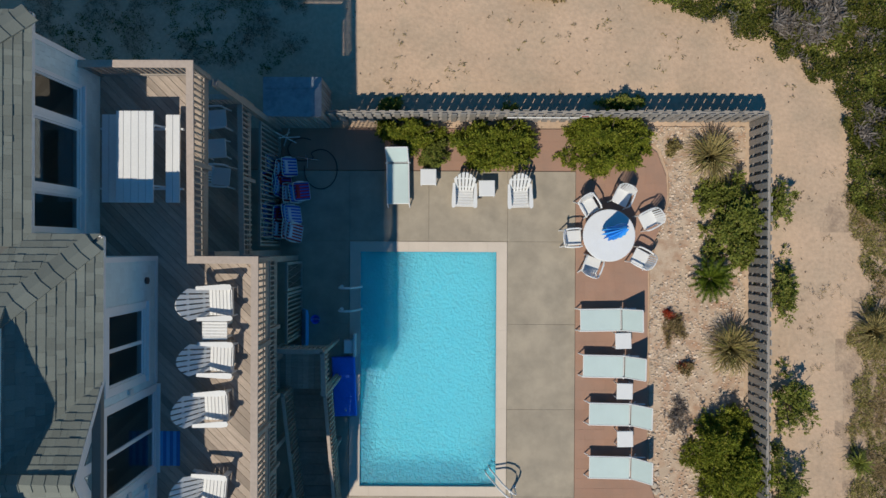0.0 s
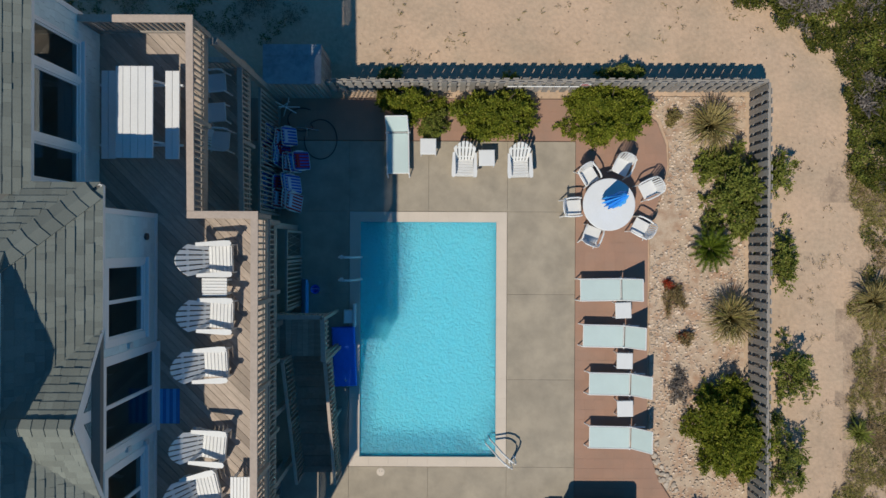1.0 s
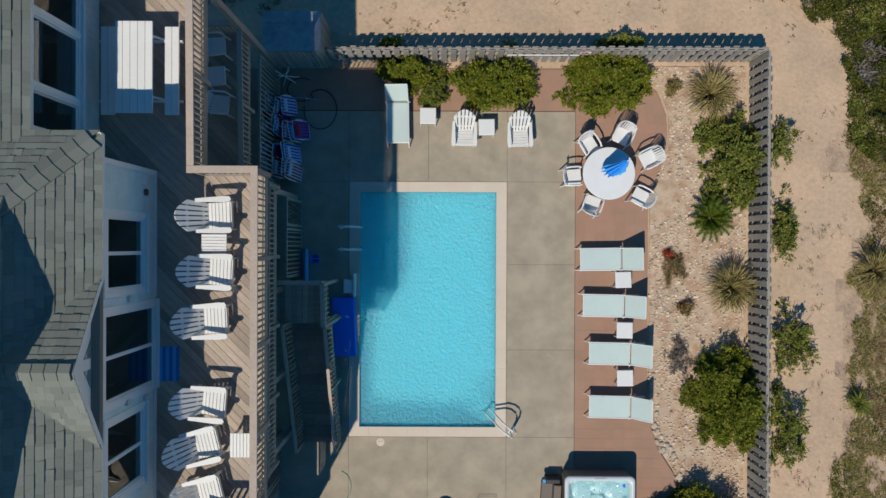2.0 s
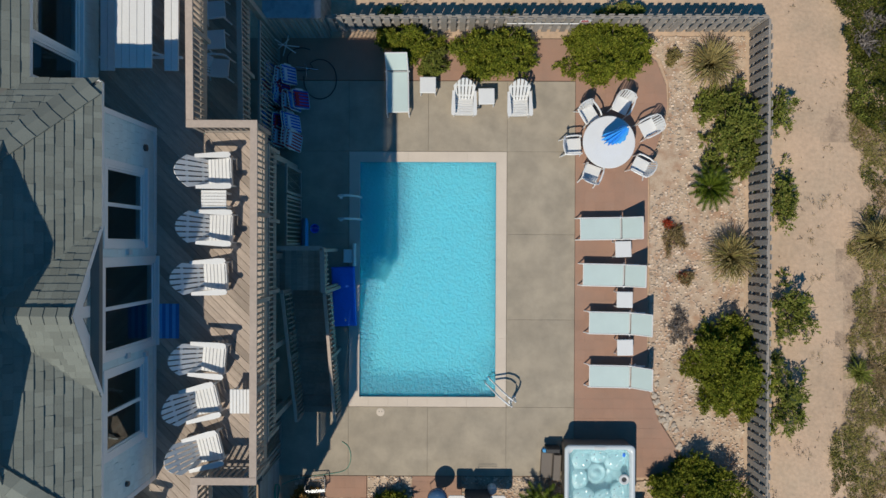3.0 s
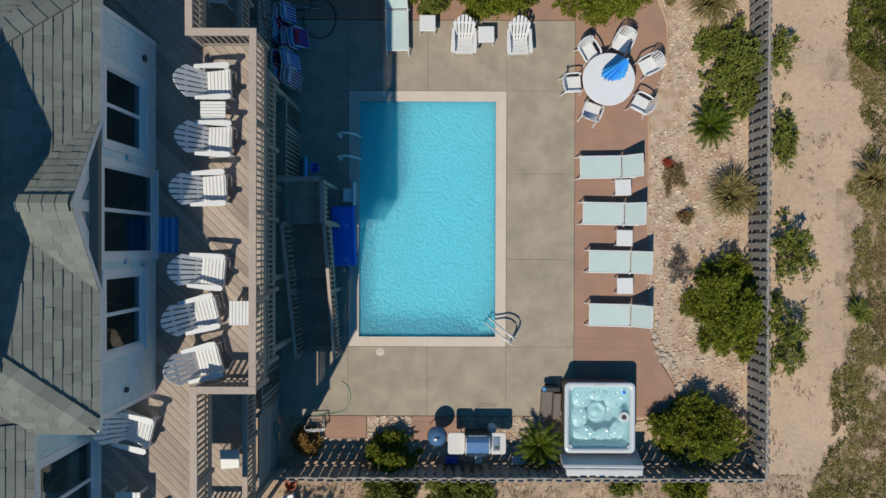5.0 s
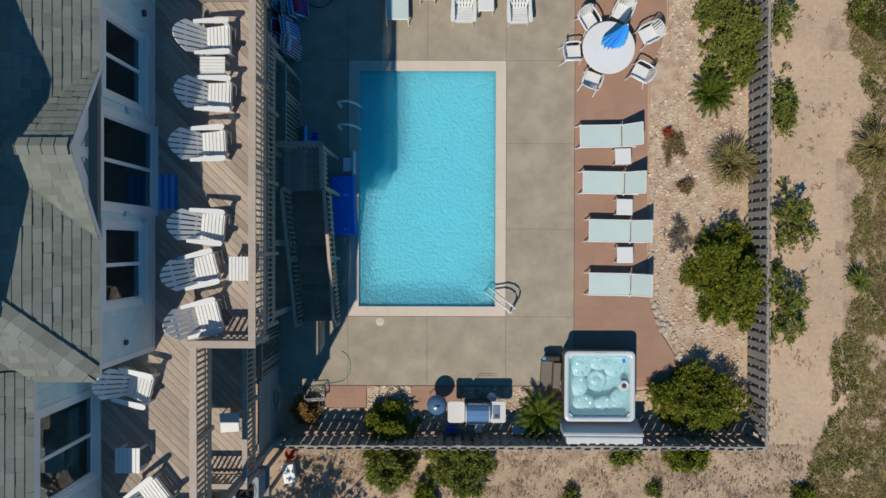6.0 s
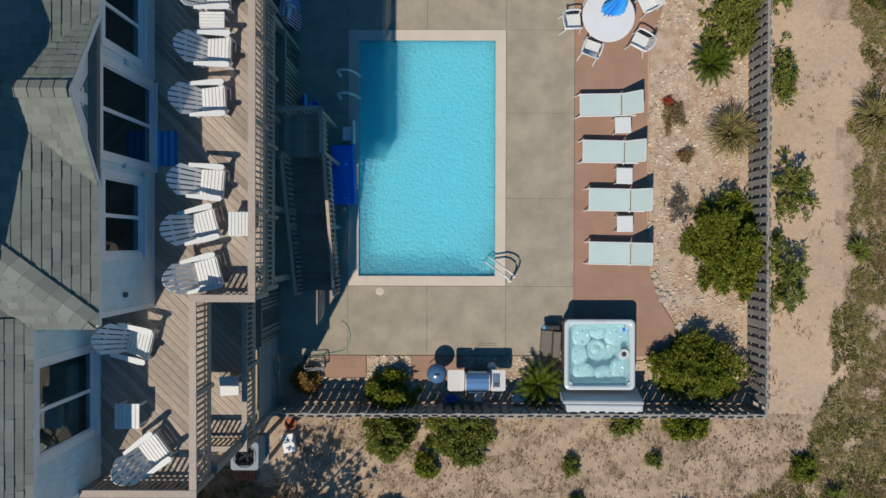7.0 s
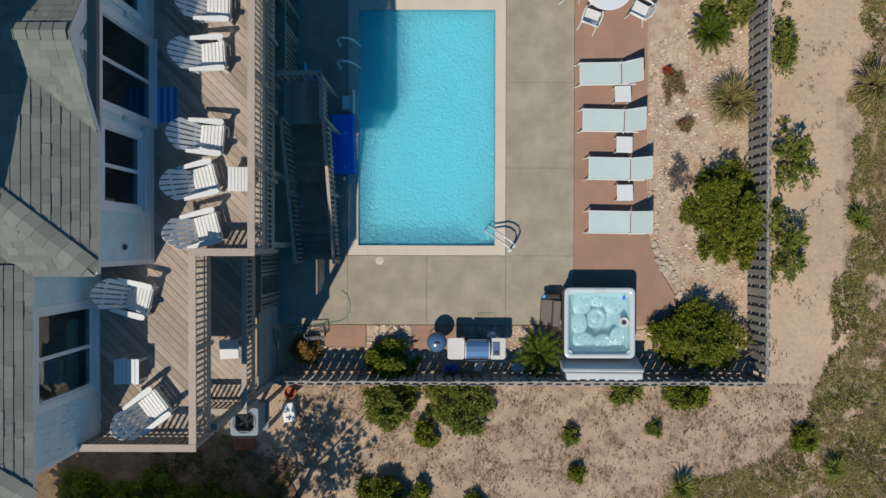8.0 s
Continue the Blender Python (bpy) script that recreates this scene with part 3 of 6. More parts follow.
for y, z, r in ((-0.72, 6.86, 0.07), (-7.34, 7.66, 0.055)):
    part("wall_vent", G().lathe([(0.02, 0.0), (r, 0.0), (r, 0.05), (0.02, 0.07)], 14), DARKMETAL, house, "round grey wall vent", m=pose(BAYX + 0.012, y, z, 0, 90, 0))
for y, z in ((-4.85, 7.66), (-4.95, 6.85), (-2.85, 7.6)):
    part("junction_box", G().box(BAYX + 0.01, y - 0.05, z - 0.07, BAYX + 0.07, y + 0.05, z + 0.07), SPACOVER, house, "small grey junction box")
for x, y in ((BAYX, BAYN - 0.1), (BAYX, BAYS), (MAINX, MAINN - 0.1), (SOUTHX, MAINS)):
    part("corner_board", G().box(x + 0.005, y, 0.0, x + 0.028, y + 0.1, EAVE - 0.1), TRIM, house)
for ya, yb in ((BAYS + 0.1, -4.8), (-2.9, BAYN - 0.1)):
    part("skirt_board", G().box(BAYX + 0.005, ya, UP_FLOOR, BAYX + 0.03, yb, UP_FLOOR + 0.09), TRIM, house)

# upper roof: a hipped main block, a hipped bay with a small gable, and a dormer behind
ROOFN, ROOFS, ROOFB = -7.25, -7.14, -5.99     # eaves north of the bay, south of it, and of the bay
RN, RS, BN, BS = 4.07, -11.75, 0.15, -7.80
MID, BMID, DMID = -3.865, -3.825, -3.83        # middle of the gable, of the bay and of the dormer


def slab_roof(g, quad, t=0.12):
    """A sloping slab from its upper corners."""
    n = len(quad)
    v = [tuple(p) for p in quad] + [(p[0], p[1], p[2] - t) for p in quad]
    g.add(v, [tuple(range(n)), tuple(range(2 * n - 1, n - 1, -1))] + [(i, n + i, n + (i + 1) % n, (i + 1) % n) for i in range(n)])


roof = G()
half = (RN - RS) / 2
zr = EAVE + SLOPE * half
for x, y, d in ((ROOFN, RN, 1), (ROOFS, RS, -1)):
    slab_roof(roof, [(x, y, EAVE), (x - half, BMID, zr), (x, BMID, EAVE)][::d])
    slab_roof(roof, [(x, y, EAVE), (-22.4, y, EAVE), (-22.4, BMID, zr), (x - half, BMID, zr)][::d])
bh = (BN - BS) / 2
slab_roof(roof, [(ROOFB, BN, EAVE), (ROOFB - bh, BMID, EAVE + SLOPE * bh), (ROOFB, BS, EAVE)])
slab_roof(roof, [(ROOFB, BN, EAVE), (ROOFB - bh - 2, BN, EAVE), (ROOFB - bh - 2, BMID, EAVE + SLOPE * bh), (ROOFB - bh, BMID, EAVE + SLOPE * bh)])
slab_roof(roof, [(ROOFB, BS, EAVE), (ROOFB - bh, BMID, EAVE + SLOPE * bh), (ROOFB - bh - 2, BMID, EAVE + SLOPE * bh), (ROOFB - bh - 2, BS, EAVE)])
GH, GZ = 1.485, EAVE + SLOPE * 1.485     # half-width and height of the small gable
slab_roof(roof, [(ROOFB - 0.0, MID + GH, EAVE + 0.004), (ROOFB - GH, MID + 0.0, GZ + 0.004), (ROOFB, MID, GZ + 0.004)])
slab_roof(roof, [(ROOFB - 0.0, MID - GH, EAVE + 0.004), (ROOFB, MID, GZ + 0.004), (ROOFB - GH, MID, GZ + 0.004)])
roof_ob = part("roof", roof, ROOFDECK, house, "grey asphalt shingle hip roof with a small gable")
# gable wall, fascia boards
gw = part("gable_wall", G().add([(BAYX + 0.01, MID - 1.2, EAVE - 0.1), (BAYX + 0.01, MID + 1.2, EAVE - 0.1), (BAYX + 0.01, MID, GZ - 0.15),
                            (BAYX - 0.14, MID - 1.2, EAVE - 0.1), (BAYX - 0.14, MID + 1.2, EAVE - 0.1), (BAYX - 0.14, MID, GZ - 0.15)],
                           [(0, 1, 2), (3, 5, 4), (0, 2, 5, 3), (1, 4, 5, 2), (0, 3, 4, 1)]), TRIM, house)


for s in (1, -1):
    tri = [(MID + s * 0.10, EAVE - 0.22), (MID + s * 0.85, EAVE - 0.22), (MID + s * 0.10, EAVE + 0.32)]
    tp = part("transom_pane", G().add([(BAYX + 0.012, y, z) for y, z in tri] + [(BAYX + 0.022, y, z) for y, z in tri], [(0, 1, 2), (5, 4, 3), (0, 3, 4, 1), (1, 4, 5, 2), (2, 5, 3, 0)]), GLASS, gw)
    tp.visible_shadow = False


def beam(g, a, b, w, h):
    """A board from a to b, w wide across and h high."""
    a, b = Vector(a), Vector(b)
    d = (b - a).normalized()
    s = d.cross(Vector((0, 0, 1))).normalized() * w / 2
    u = Vector((0, 0, h / 2))
    v = [p + i * s + j * u for p in (a, b) for i, j in ((-1, -1), (1, -1), (1, 1), (-1, 1))]
    return g.add(v, [(3, 2, 1, 0), (4, 5, 6, 7), (0, 1, 5, 4), (1, 2, 6, 5), (2, 3, 7, 6), (3, 0, 4, 7)])


for a, b in (((ROOFB, BN, EAVE), (ROOFB, MID + GH, EAVE)), ((ROOFB, MID + GH, EAVE), (ROOFB, MID, GZ)), ((ROOFB, MID, GZ), (ROOFB, MID - GH, EAVE)), ((ROOFB, MID - GH, EAVE), (ROOFB, BS, EAVE)),
             ((ROOFN, RN, EAVE), (ROOFN, BN, EAVE)), ((ROOFS, BS, EAVE), (ROOFS, RS, EAVE)),
             ((ROOFN, BN, EAVE), (ROOFB, BN, EAVE)), ((ROOFS, BS, EAVE), (ROOFB, BS, EAVE)), ((ROOFN, RN, EAVE), (-12, RN, EAVE)), ((ROOFS, RS, EAVE), (-12, RS, EAVE))):
    part("fascia", beam(G(), (a[0], a[1], a[2] - 0.06), (b[0], b[1], b[2] - 0.06), 0.04, 0.125), TRIM, house)
for xi, xo, ya, yb in ((BAYX, ROOFB, BS, BN), (MAINX, ROOFN, BN, RN - 0.1), (SOUTHX, ROOFS, RS + 0.1, BS)):
    part("soffit", G().box(xi - 0.02, ya, EAVE - 0.15, xo - 0.021, yb, EAVE - 0.125), TRIM, house)

# dormer that stands behind the bay
DX, DH, DZ0, DZ1 = -7.22, 2.78, 9.76, 11.24
dormer = part("dormer", G().add([(DX, DMID - DH, DZ0 - 0.6), (DX, DMID + DH, DZ0 - 0.6), (DX, DMID + DH, DZ0), (DX, DMID, DZ1), (DX, DMID - DH, DZ0),
                                 (-14, DMID - DH, DZ0 - 0.6), (-14, DMID + DH, DZ0 - 0.6), (-14, DMID + DH, DZ0), (-14, DMID, DZ1), (-14, DMID - DH, DZ0)],
                                [(0, 1, 2, 3, 4), (9, 8, 7, 6, 5), (1, 6, 7, 2), (0, 4, 9, 5), (2, 7, 8, 3), (3, 8, 9, 4)]), SIDING, house, "dormer with a white gable wall")
dr = G()
for s in (1, -1):
    slab_roof(dr, [(DX + 0.05, DMID + s * (DH + 0.03), DZ0), (DX + 0.05, DMID, DZ1 + 0.05), (-14, DMID, DZ1 + 0.05), (-14, DMID + s * (DH + 0.03), DZ0)], 0.06)
part("dormer_roof", dr, SHINGLE_J, dormer)


def shingles():
    """Courses of shingles on the roof planes; each plane is a frame (origin, along, up) and a polygon in it."""
    rnd = random.Random(11)
    slope = math.sqrt(1 + SLOPE ** 2)
    step = 0.146
    def plane(o, along, up, poly, single, lift=0.0):
        o, along, up = Vector(o), Vector(along).normalized(), Vector(up).normalized()
        nrm = along.cross(up)
        if nrm.z < 0:
            nrm = -nrm
        V, F = [], []
        if sum(a[0] * b[1] - b[0] * a[1] for a, b in zip(poly, poly[1:] + poly[:1])) < 0:
            poly = poly[::-1]
        ua, ub = min(p[0] for p in poly), max(p[0] for p in poly)
        vb = max(p[1] for p in poly)
        v = 0.0
        while v < vb - 0.02:
            u = ua - rnd.uniform(0, 0.25)
            while u < ub:
                w = rnd.choice((0.11, 0.15, 0.19, 0.25))
                q = [(max(u, ua), v), (min(u + w - 0.002, ub), v), (min(u + w - 0.002, ub), v + step * 1.05), (max(u, ua), v + step * 1.05)]
                for i in range(len(poly)):
                    (xa, ya), (xb, yb) = poly[i], poly[(i + 1) % len(poly)]
                    nx, ny = yb - ya, xa - xb
                    if q:
                        q = clip(q, nx, ny, nx * xa + ny * ya)
                if q and len(q) > 2:
                    t0 = rnd.uniform(0.012, 0.018) if rnd.random() < 0.7 else rnd.uniform(0.019, 0.028)
                    top = [o + along * a + up * b + nrm * (lift + 0.006 + t0 * (1 - (b - v) / (step * 1.05)) ) for a, b in q]
                    low = [o + along * a + up * b + nrm * (lift + 0.001) for a, b in q]
                    n = len(q)
                    fs = [tuple(range(n))] + [(i, n + i, n + (i + 1) % n, (i + 1) % n) for i in range(n)]
                    if single:
                        part("shingle", raw("shingle", [tuple(p) for p in top + low], fs, SHINGLE), None, roof_ob)
                    else:
                        k = len(V)
                        V.extend(tuple(p) for p in top + low)
                        F.extend(tuple(i + k for i in f) for f in fs)
                u += w
            v += step
        if V:
            ob = part("shingles", raw("shingles", V, F, SHINGLE_J), None, roof_ob)
            ob["kind"] = "stuff"
    L = BN - BS
    R = slope
    # bay, east face, north and south of the gable
    plane((ROOFB + 0.04, BN, EAVE), (0, -1, 0), (-1, 0, SLOPE), [(0, 0), (BN - MID - GH, 0), (BN - MID, GH * R), (BN - MID, 2.2 * R), (2.2, 2.2 * R)], True)
    plane((ROOFB + 0.04, BS, EAVE), (0, 1, 0), (-1, 0, SLOPE), [(0, 0), (2.2, 2.2 * R), (MID - BS, 2.2 * R), (MID - BS, GH * R), (MID - BS - GH, 0)][::-1], True)
    # gable faces
    plane((ROOFB + 0.03, MID + GH, EAVE), (-1, 0, 0), (0, -1, SLOPE), [(0, 0), (0, GH * R), (GH, GH * R)], False, 0.01)
    plane((ROOFB + 0.03, MID - GH, EAVE), (1, 0, 0), (0, 1, SLOPE), [(0, 0), (0, GH * R), (-GH, GH * R)], False, 0.01)
    # bay, north and south faces
    plane((ROOFB, BN + 0.04, EAVE), (-1, 0, 0), (0, -1, SLOPE), [(0, 0), (2.6, 0), (2.6, 2.6 * R)], False)
    plane((ROOFB, BS - 0.04, EAVE), (1, 0, 0), (0, 1, SLOPE), [(0, 0), (-2.6, 0), (-2.6, 2.6 * R)], False)
    # main block, east, north and south faces
    plane((ROOFN + 0.04, RN, EAVE), (0, -1, 0), (-1, 0, SLOPE), [(0, 0), (4.1, 0), (4.1, 1.2 * R), (1.2, 1.2 * R)], False)
    plane((ROOFS + 0.04, RS, EAVE), (0, 1, 0), (-1, 0, SLOPE), [(0, 0), (4.1, 0), (4.1, 1.2 * R), (1.2, 1.2 * R)], False)
    plane((ROOFN, RN + 0.04, EAVE), (-1, 0, 0), (0, -1, SLOPE), [(0, 0), (1.5, 0), (1.5, 1.5 * R)], False)
    plane((ROOFS, RS - 0.04, EAVE), (1, 0, 0), (0, 1, SLOPE), [(0, 0), (-1.5, 0), (-1.5, 1.5 * R)], False)
    # hip and ridge caps
    def caps(a, b, n, w):
        a, b = Vector(a), Vector(b)
        d = (b - a) / n
        s = d.cross(Vector((0, 0, 1))).normalized() * w
        for i in range(n):
            p, q = a + d * i, a + d * (i + 1.06)
            u0, u1 = Vector((0, 0, 0.072)), Vector((0, 0, 0.052))
            dn = Vector((0, 0, -0.06))
            v = [p + u0, q + u1, p + s + u0 + dn, q + s + u1 + dn, p - s + u0 + dn, q - s + u1 + dn]
            v += [x - Vector((0, 0, 0.03)) for x in v]
            part("ridge_cap", raw("ridge_cap", [tuple(x) for x in v], [(0, 1, 3, 2), (1, 0, 4, 5), (0, 2, 8, 6), (4, 0, 6, 10), (2, 3, 9, 8), (5, 4, 10, 11)], SHINGLE), None, roof_ob)
    for s in (1, -1):
        part("valley_strip", beam(G(), (ROOFB, MID + s * GH, EAVE + 0.03), (ROOFB - GH, MID, GZ + 0.03), 0.13, 0.02), SHINGLE, roof_ob)
    caps((ROOFB - 0.1, BN - 0.1, EAVE + SLOPE * 0.1), (ROOFB - 1.9, BN - 1.9, EAVE + SLOPE * 1.9), 11, 0.20)
    caps((ROOFB - 0.1, BS + 0.1, EAVE + SLOPE * 0.1), (ROOFB - 1.9, BS + 1.9, EAVE + SLOPE * 1.9), 11, 0.20)
    caps((ROOFN, RN, EAVE), (ROOFN - 1.2, RN - 1.2, EAVE + SLOPE * 1.2), 7, 0.20)
    caps((ROOFS, RS, EAVE), (ROOFS - 1.2, RS + 1.2, EAVE + SLOPE * 1.2), 7, 0.20)
    caps((ROOFB, MID, GZ), (ROOFB - GH, MID, GZ), 7, 0.14)


# ---- decks ----
UP, LOW = 6.30, 3.25
PLAN = [(MAINX, -0.25, -5.12, 3.62), (BAYX, -7.42, -3.80, -0.25), (SOUTHX, -11.32, -4.98, -7.42)]


def deck(z, plan, label, rim=0.24):
    d = thing("deck", pose(0, 0, z), label, "deck")
    s = 0.147
    for x0, y0, x1, y1 in plan:
        lo, hi = x0 + y0, x1 + y1
        k = math.ceil(lo / (s * math.sqrt(2))) - 1
        while k * s * math.sqrt(2) < hi:
            a = k * s * math.sqrt(2)
            b = a + (s - 0.008) * math.sqrt(2)
            q = clip(clip([(x0, y0), (x1, y0), (x1, y1), (x0, y1)], -1, -1, -a), 1, 1, b)
            if len(q) > 2:
                # each board keeps its own axes, so that its grain runs along it
                cx, cy = sum(p[0] for p in q) / len(q), sum(p[1] for p in q) / len(q)
                m = pose(cx, cy, 0, 0, 0, -45)
                inv = m.inverted()
                loc = [inv @ Vector((p[0], p[1], 0)) for p in q]
                part("deck_board", G().prism([(p.x, p.y) for p in loc], -0.035, 0.0), DECK, d, m=m)
            k += 1
        part("rim_joist", G().box(x1 - 0.05, y0 + 0.002, -0.036 - rim, x1, y1, -0.036).box(x0, y0, -0.036 - rim, x1 - 0.05, y0 + 0.04, -0.036).box(x0, y1 - 0.04, -0.036 - rim, x1 - 0.05, y1, -0.036), POST, d)
        n = int((x1 - x0) / 0.6)
        for i in range(n):
            xj = x0 + 0.1 + i * 0.6
            part("joist", G().box(xj, y0 + 0.05, -0.036 - rim, xj + 0.04, y1 - 0.05, -0.037), POST, d)
    return d


def railing(z, pts, label, height=0.92, cap=0.15, inset=0.0, spacing=0.125):
    """A wooden railing along a line of points, with a broad cap, square pickets and posts."""
    r = thing("railing", pose(0, 0, z), label, "railing")
    pk = G().box(-0.019, -0.019, 0.06, 0.019, 0.019, height - 0.04).data("picket", PICKET)
    for s, ((xa, ya), (xb, yb)) in enumerate(zip(pts, pts[1:])):
        a, b = Vector((xa, ya, 0)), Vector((xb, yb, 0))
        d = b - a
        drop = 0.004 * (s % 2)
        n = max(1, round(d.length / spacing))
        yaw = math.degrees(math.atan2(d.y, d.x))
        L = d.length
        for i in range(n):
            p = a + d * (i + 0.5) / n
            part("picket", pk, None, r, m=pose(p.x, p.y, random.uniform(-0.006, 0.006), 0, 0, yaw + random.uniform(-3, 3)))
        mm = pose(xa, ya, 0, 0, 0, yaw)
        part("rail", G().box(0, -0.045, height - 0.15, L, -0.02, height - 0.04), POST, r, m=mm)
        part("rail", G().box(0, -0.045, 0.09, L, -0.02, 0.18), POST, r, m=mm)
        part("rail_cap", G().cbox(-cap / 2, -cap / 2, height - 0.039 - drop, L + (cap / 2 if s % 2 == 0 else -cap / 2 - 0.002), cap / 2, height - drop, 0.006), CAP, r, m=mm)
        k = max(1, round(L / 1.9))
        for i in range(1 if s else 0, k + 1):
            part("post", G().box(-0.045, -0.045, -0.25, 0.045, 0.045, height - 0.045 - 0.002 * (i % 2)), POST, r, m=pose(*(a + d * i / k), 0, 0, yaw))
    return r


deck(UP, PLAN, "upper wooden deck of weathered diagonal boards")
LPLAN = [(MAINX, -0.25, -5.05, 3.62), (BAYX, -7.42, -4.35, -0.25), (SOUTHX, -11.32, -4.85, -7.42)]
deck(LOW, LPLAN, "lower wooden deck of weathered diagonal boards under the upper deck")
railing(UP, [(MAINX + 0.05, 3.64), (-5.10, 3.64), (-5.06, -0.28), (-3.78, -0.28), (-3.78, -7.44), (-4.96, -7.44), (-4.95, -11.36), (SOUTHX + 0.05, -11.36)], "weathered wooden railing of the upper deck with a broad cap")
railing(LOW, [(MAINX + 0.05, 3.64), (-5.0, 3.64), (-4.93, -0.28), (-4.3, -0.30), (-4.3, -7.46), (-4.8, -7.46), (-4.8, -11.36), (SOUTHX + 0.05, -11.36)], "weathered wooden railing of the lower deck", cap=0.13)
for x, y in ((-5.0, 3.55), (-5.05, -0.2), (-4.5, -0.35), (-4.5, -3.0), (-4.5, -5.4), (-4.5, -7.3), (-4.92, -7.5), (-4.92, -11.25), (-7.2, 3.5), (-7.2, -11.2)):
    tagged(part("deck_post", G().cbox(x - 0.075, y - 0.075, -0.08, x + 0.075, y + 0.075, UP - 0.28, 0.004), POST), "square timber post carrying the decks", "post", "deck posts")


# ---- fences ----
def fence(name, a, b, inner, label):
    """A shadow-box board fence from a to b; inner is the side (+1 left of the run) on which the first boards stand."""
    f = thing(name, pose(a[0], a[1], -0.06, 0, 0, math.degrees(math.atan2(b[1] - a[1], b[0] - a[0]))), label, "fence")
    L = math.hypot(b[0] - a[0], b[1] - a[1])
    H = 1.30
    bw, per = 0.166, 0.275
    me = G().box(0, -0.009, 0.05, bw, 0.009, H).data("fence_board", FENCE)
    n = int(L / per)
    for i in range(n):
        for side, off in ((inner, 0.03), (-inner, per / 2 + 0.03)):
            part("fence_board", me, None, f, m=pose(i * per + off, side * 0.050, random.uniform(-0.012, 0.012), random.uniform(-0.8, 0.8), 0, random.uniform(-1, 1)))
    for z in (0.22, 0.78):
        part("fence_rail", G().box(0, -0.041, z, L, 0.041, z + 0.04), FENCE, f)
    k = round(L / 2.4)
    for i in range(k + 1):
        x = min(max(L * i / k, 0.05), L - 0.05)
        part("fence_post", G().cbox(x - 0.045, -0.0405, 0, x + 0.045, 0.0405, H - 0.125, 0.003), FENCE, f)
    part("fence_cap", G().cbox(0, -0.041, H - 0.12, L, 0.041, H - 0.07, 0.004), FENCE, f)


fence("fence", (-3.4, 3.86), (9.36, 3.90), -1, "weathered grey wooden board fence behind the shrubs")
fence("fence", (9.37, 3.86), (9.37, -11.24), -1, "weathered grey wooden board fence beside the gravel bed")
fence("fence", (-4.85, -11.26), (9.34, -11.26), 1, "weathered grey wooden board fence behind the grills and hot tub")


# ---- stairs and screens ----
def stairs():
    s = thing("staircase", pose(0, 0, 0), "weathered wooden staircase with a landing down to the pool deck", "staircase")
    x0, x1, ya, yb, z = -4.68, -3.24, -3.95, -2.78, 1.92
    n = 9
    for i in range(n):
        a = x0 + (x1 - x0) * i / n
        part("landing_board", G().cbox(a + 0.003, ya, z - 0.035, a + (x1 - x0) / n - 0.003, yb, z, 0.004), DECK, s)
    part("landing_rim", G().box(x0, ya, z - 0.24, x1, ya + 0.04, z - 0.036).box(x0, yb - 0.04, z - 0.24, x1, yb, z - 0.036).box(x1 - 0.04, ya + 0.04, z - 0.24, x1, yb - 0.04, z - 0.036), POST, s)
    steps, end = 11, -7.75
    rise, run = z / steps, (ya - end) / (steps - 1)
    for i in range(1, steps):
        y = ya - (i - 1) * run
        h = z - i * rise
        for k in range(2):
            part("tread", G().cbox(-4.17, y - run + 0.006 + k * (run / 2), h - 0.035, -3.17, y - 0.004 - (1 - k) * (run / 2), h, 0.005), TREAD, s)
    for x in (-4.21, -3.17):
        part("stringer", beam(G(), (x + 0.02, ya, z - rise - 0.1), (x + 0.02, end, -0.0), 0.04, 0.24), POST, s)
    # sloping handrails and the landing's rail
    pk = G().box(-0.018, -0.018, 0, 0.018, 0.018, 0.80).data("picket", PICKET)
    for x in (-4.24, -3.12):
        part("handrail", beam(G(), (x, ya + 0.02, z + 0.90), (x, end - 0.1, 0.96), 0.085, 0.045), CAP, s)
        part("bottom_rail", beam(G(), (x, ya + 0.02, z + 0.12), (x, end - 0.1, 0.18), 0.04, 0.09), POST, s)
        m = 28
        for i in range(m):
            f = (i + 0.5) / m
            part("picket", pk, None, s, m=pose(x + 0.062, ya + (end - ya) * f, z + 0.08 - (z - 0.06) * f))
        for y, h in ((ya, z + 0.95), (end - 0.05, 0.98), ((ya + end) / 2, z / 2 + 0.92)):
            part("post", G().cbox(x - 0.045, y - 0.045, -0.0, x + 0.045, y + 0.045, h - 0.03, 0.004), POST, s)
    for (xa, y0), (xb, y1) in (((-4.68, yb), (-3.18, yb)), ((-3.18, yb), (-3.14, ya))):
        a, b = Vector((xa, y0, z)), Vector((xb, y1, z))
        part("handrail", beam(G(), a + Vector((0, 0, 0.93)), b + Vector((0, 0, 0.93)), 0.12, 0.04), CAP, s)
        m = round((b - a).length / 0.125)
        for i in range(m):
            part("picket", pk, None, s, m=pose(*(a + (b - a) * (i + 0.5) / m + Vector((0, 0, 0.08)))))
    for x, y in ((-3.20, yb - 0.06), (-3.20, ya + 0.06), (-4.6, yb - 0.06), (-4.6, ya + 0.06)):
        part("post", G().cbox(x - 0.045, y - 0.045, 0, x + 0.045, y + 0.045, z + 0.9, 0.004), POST, s)


stairs()


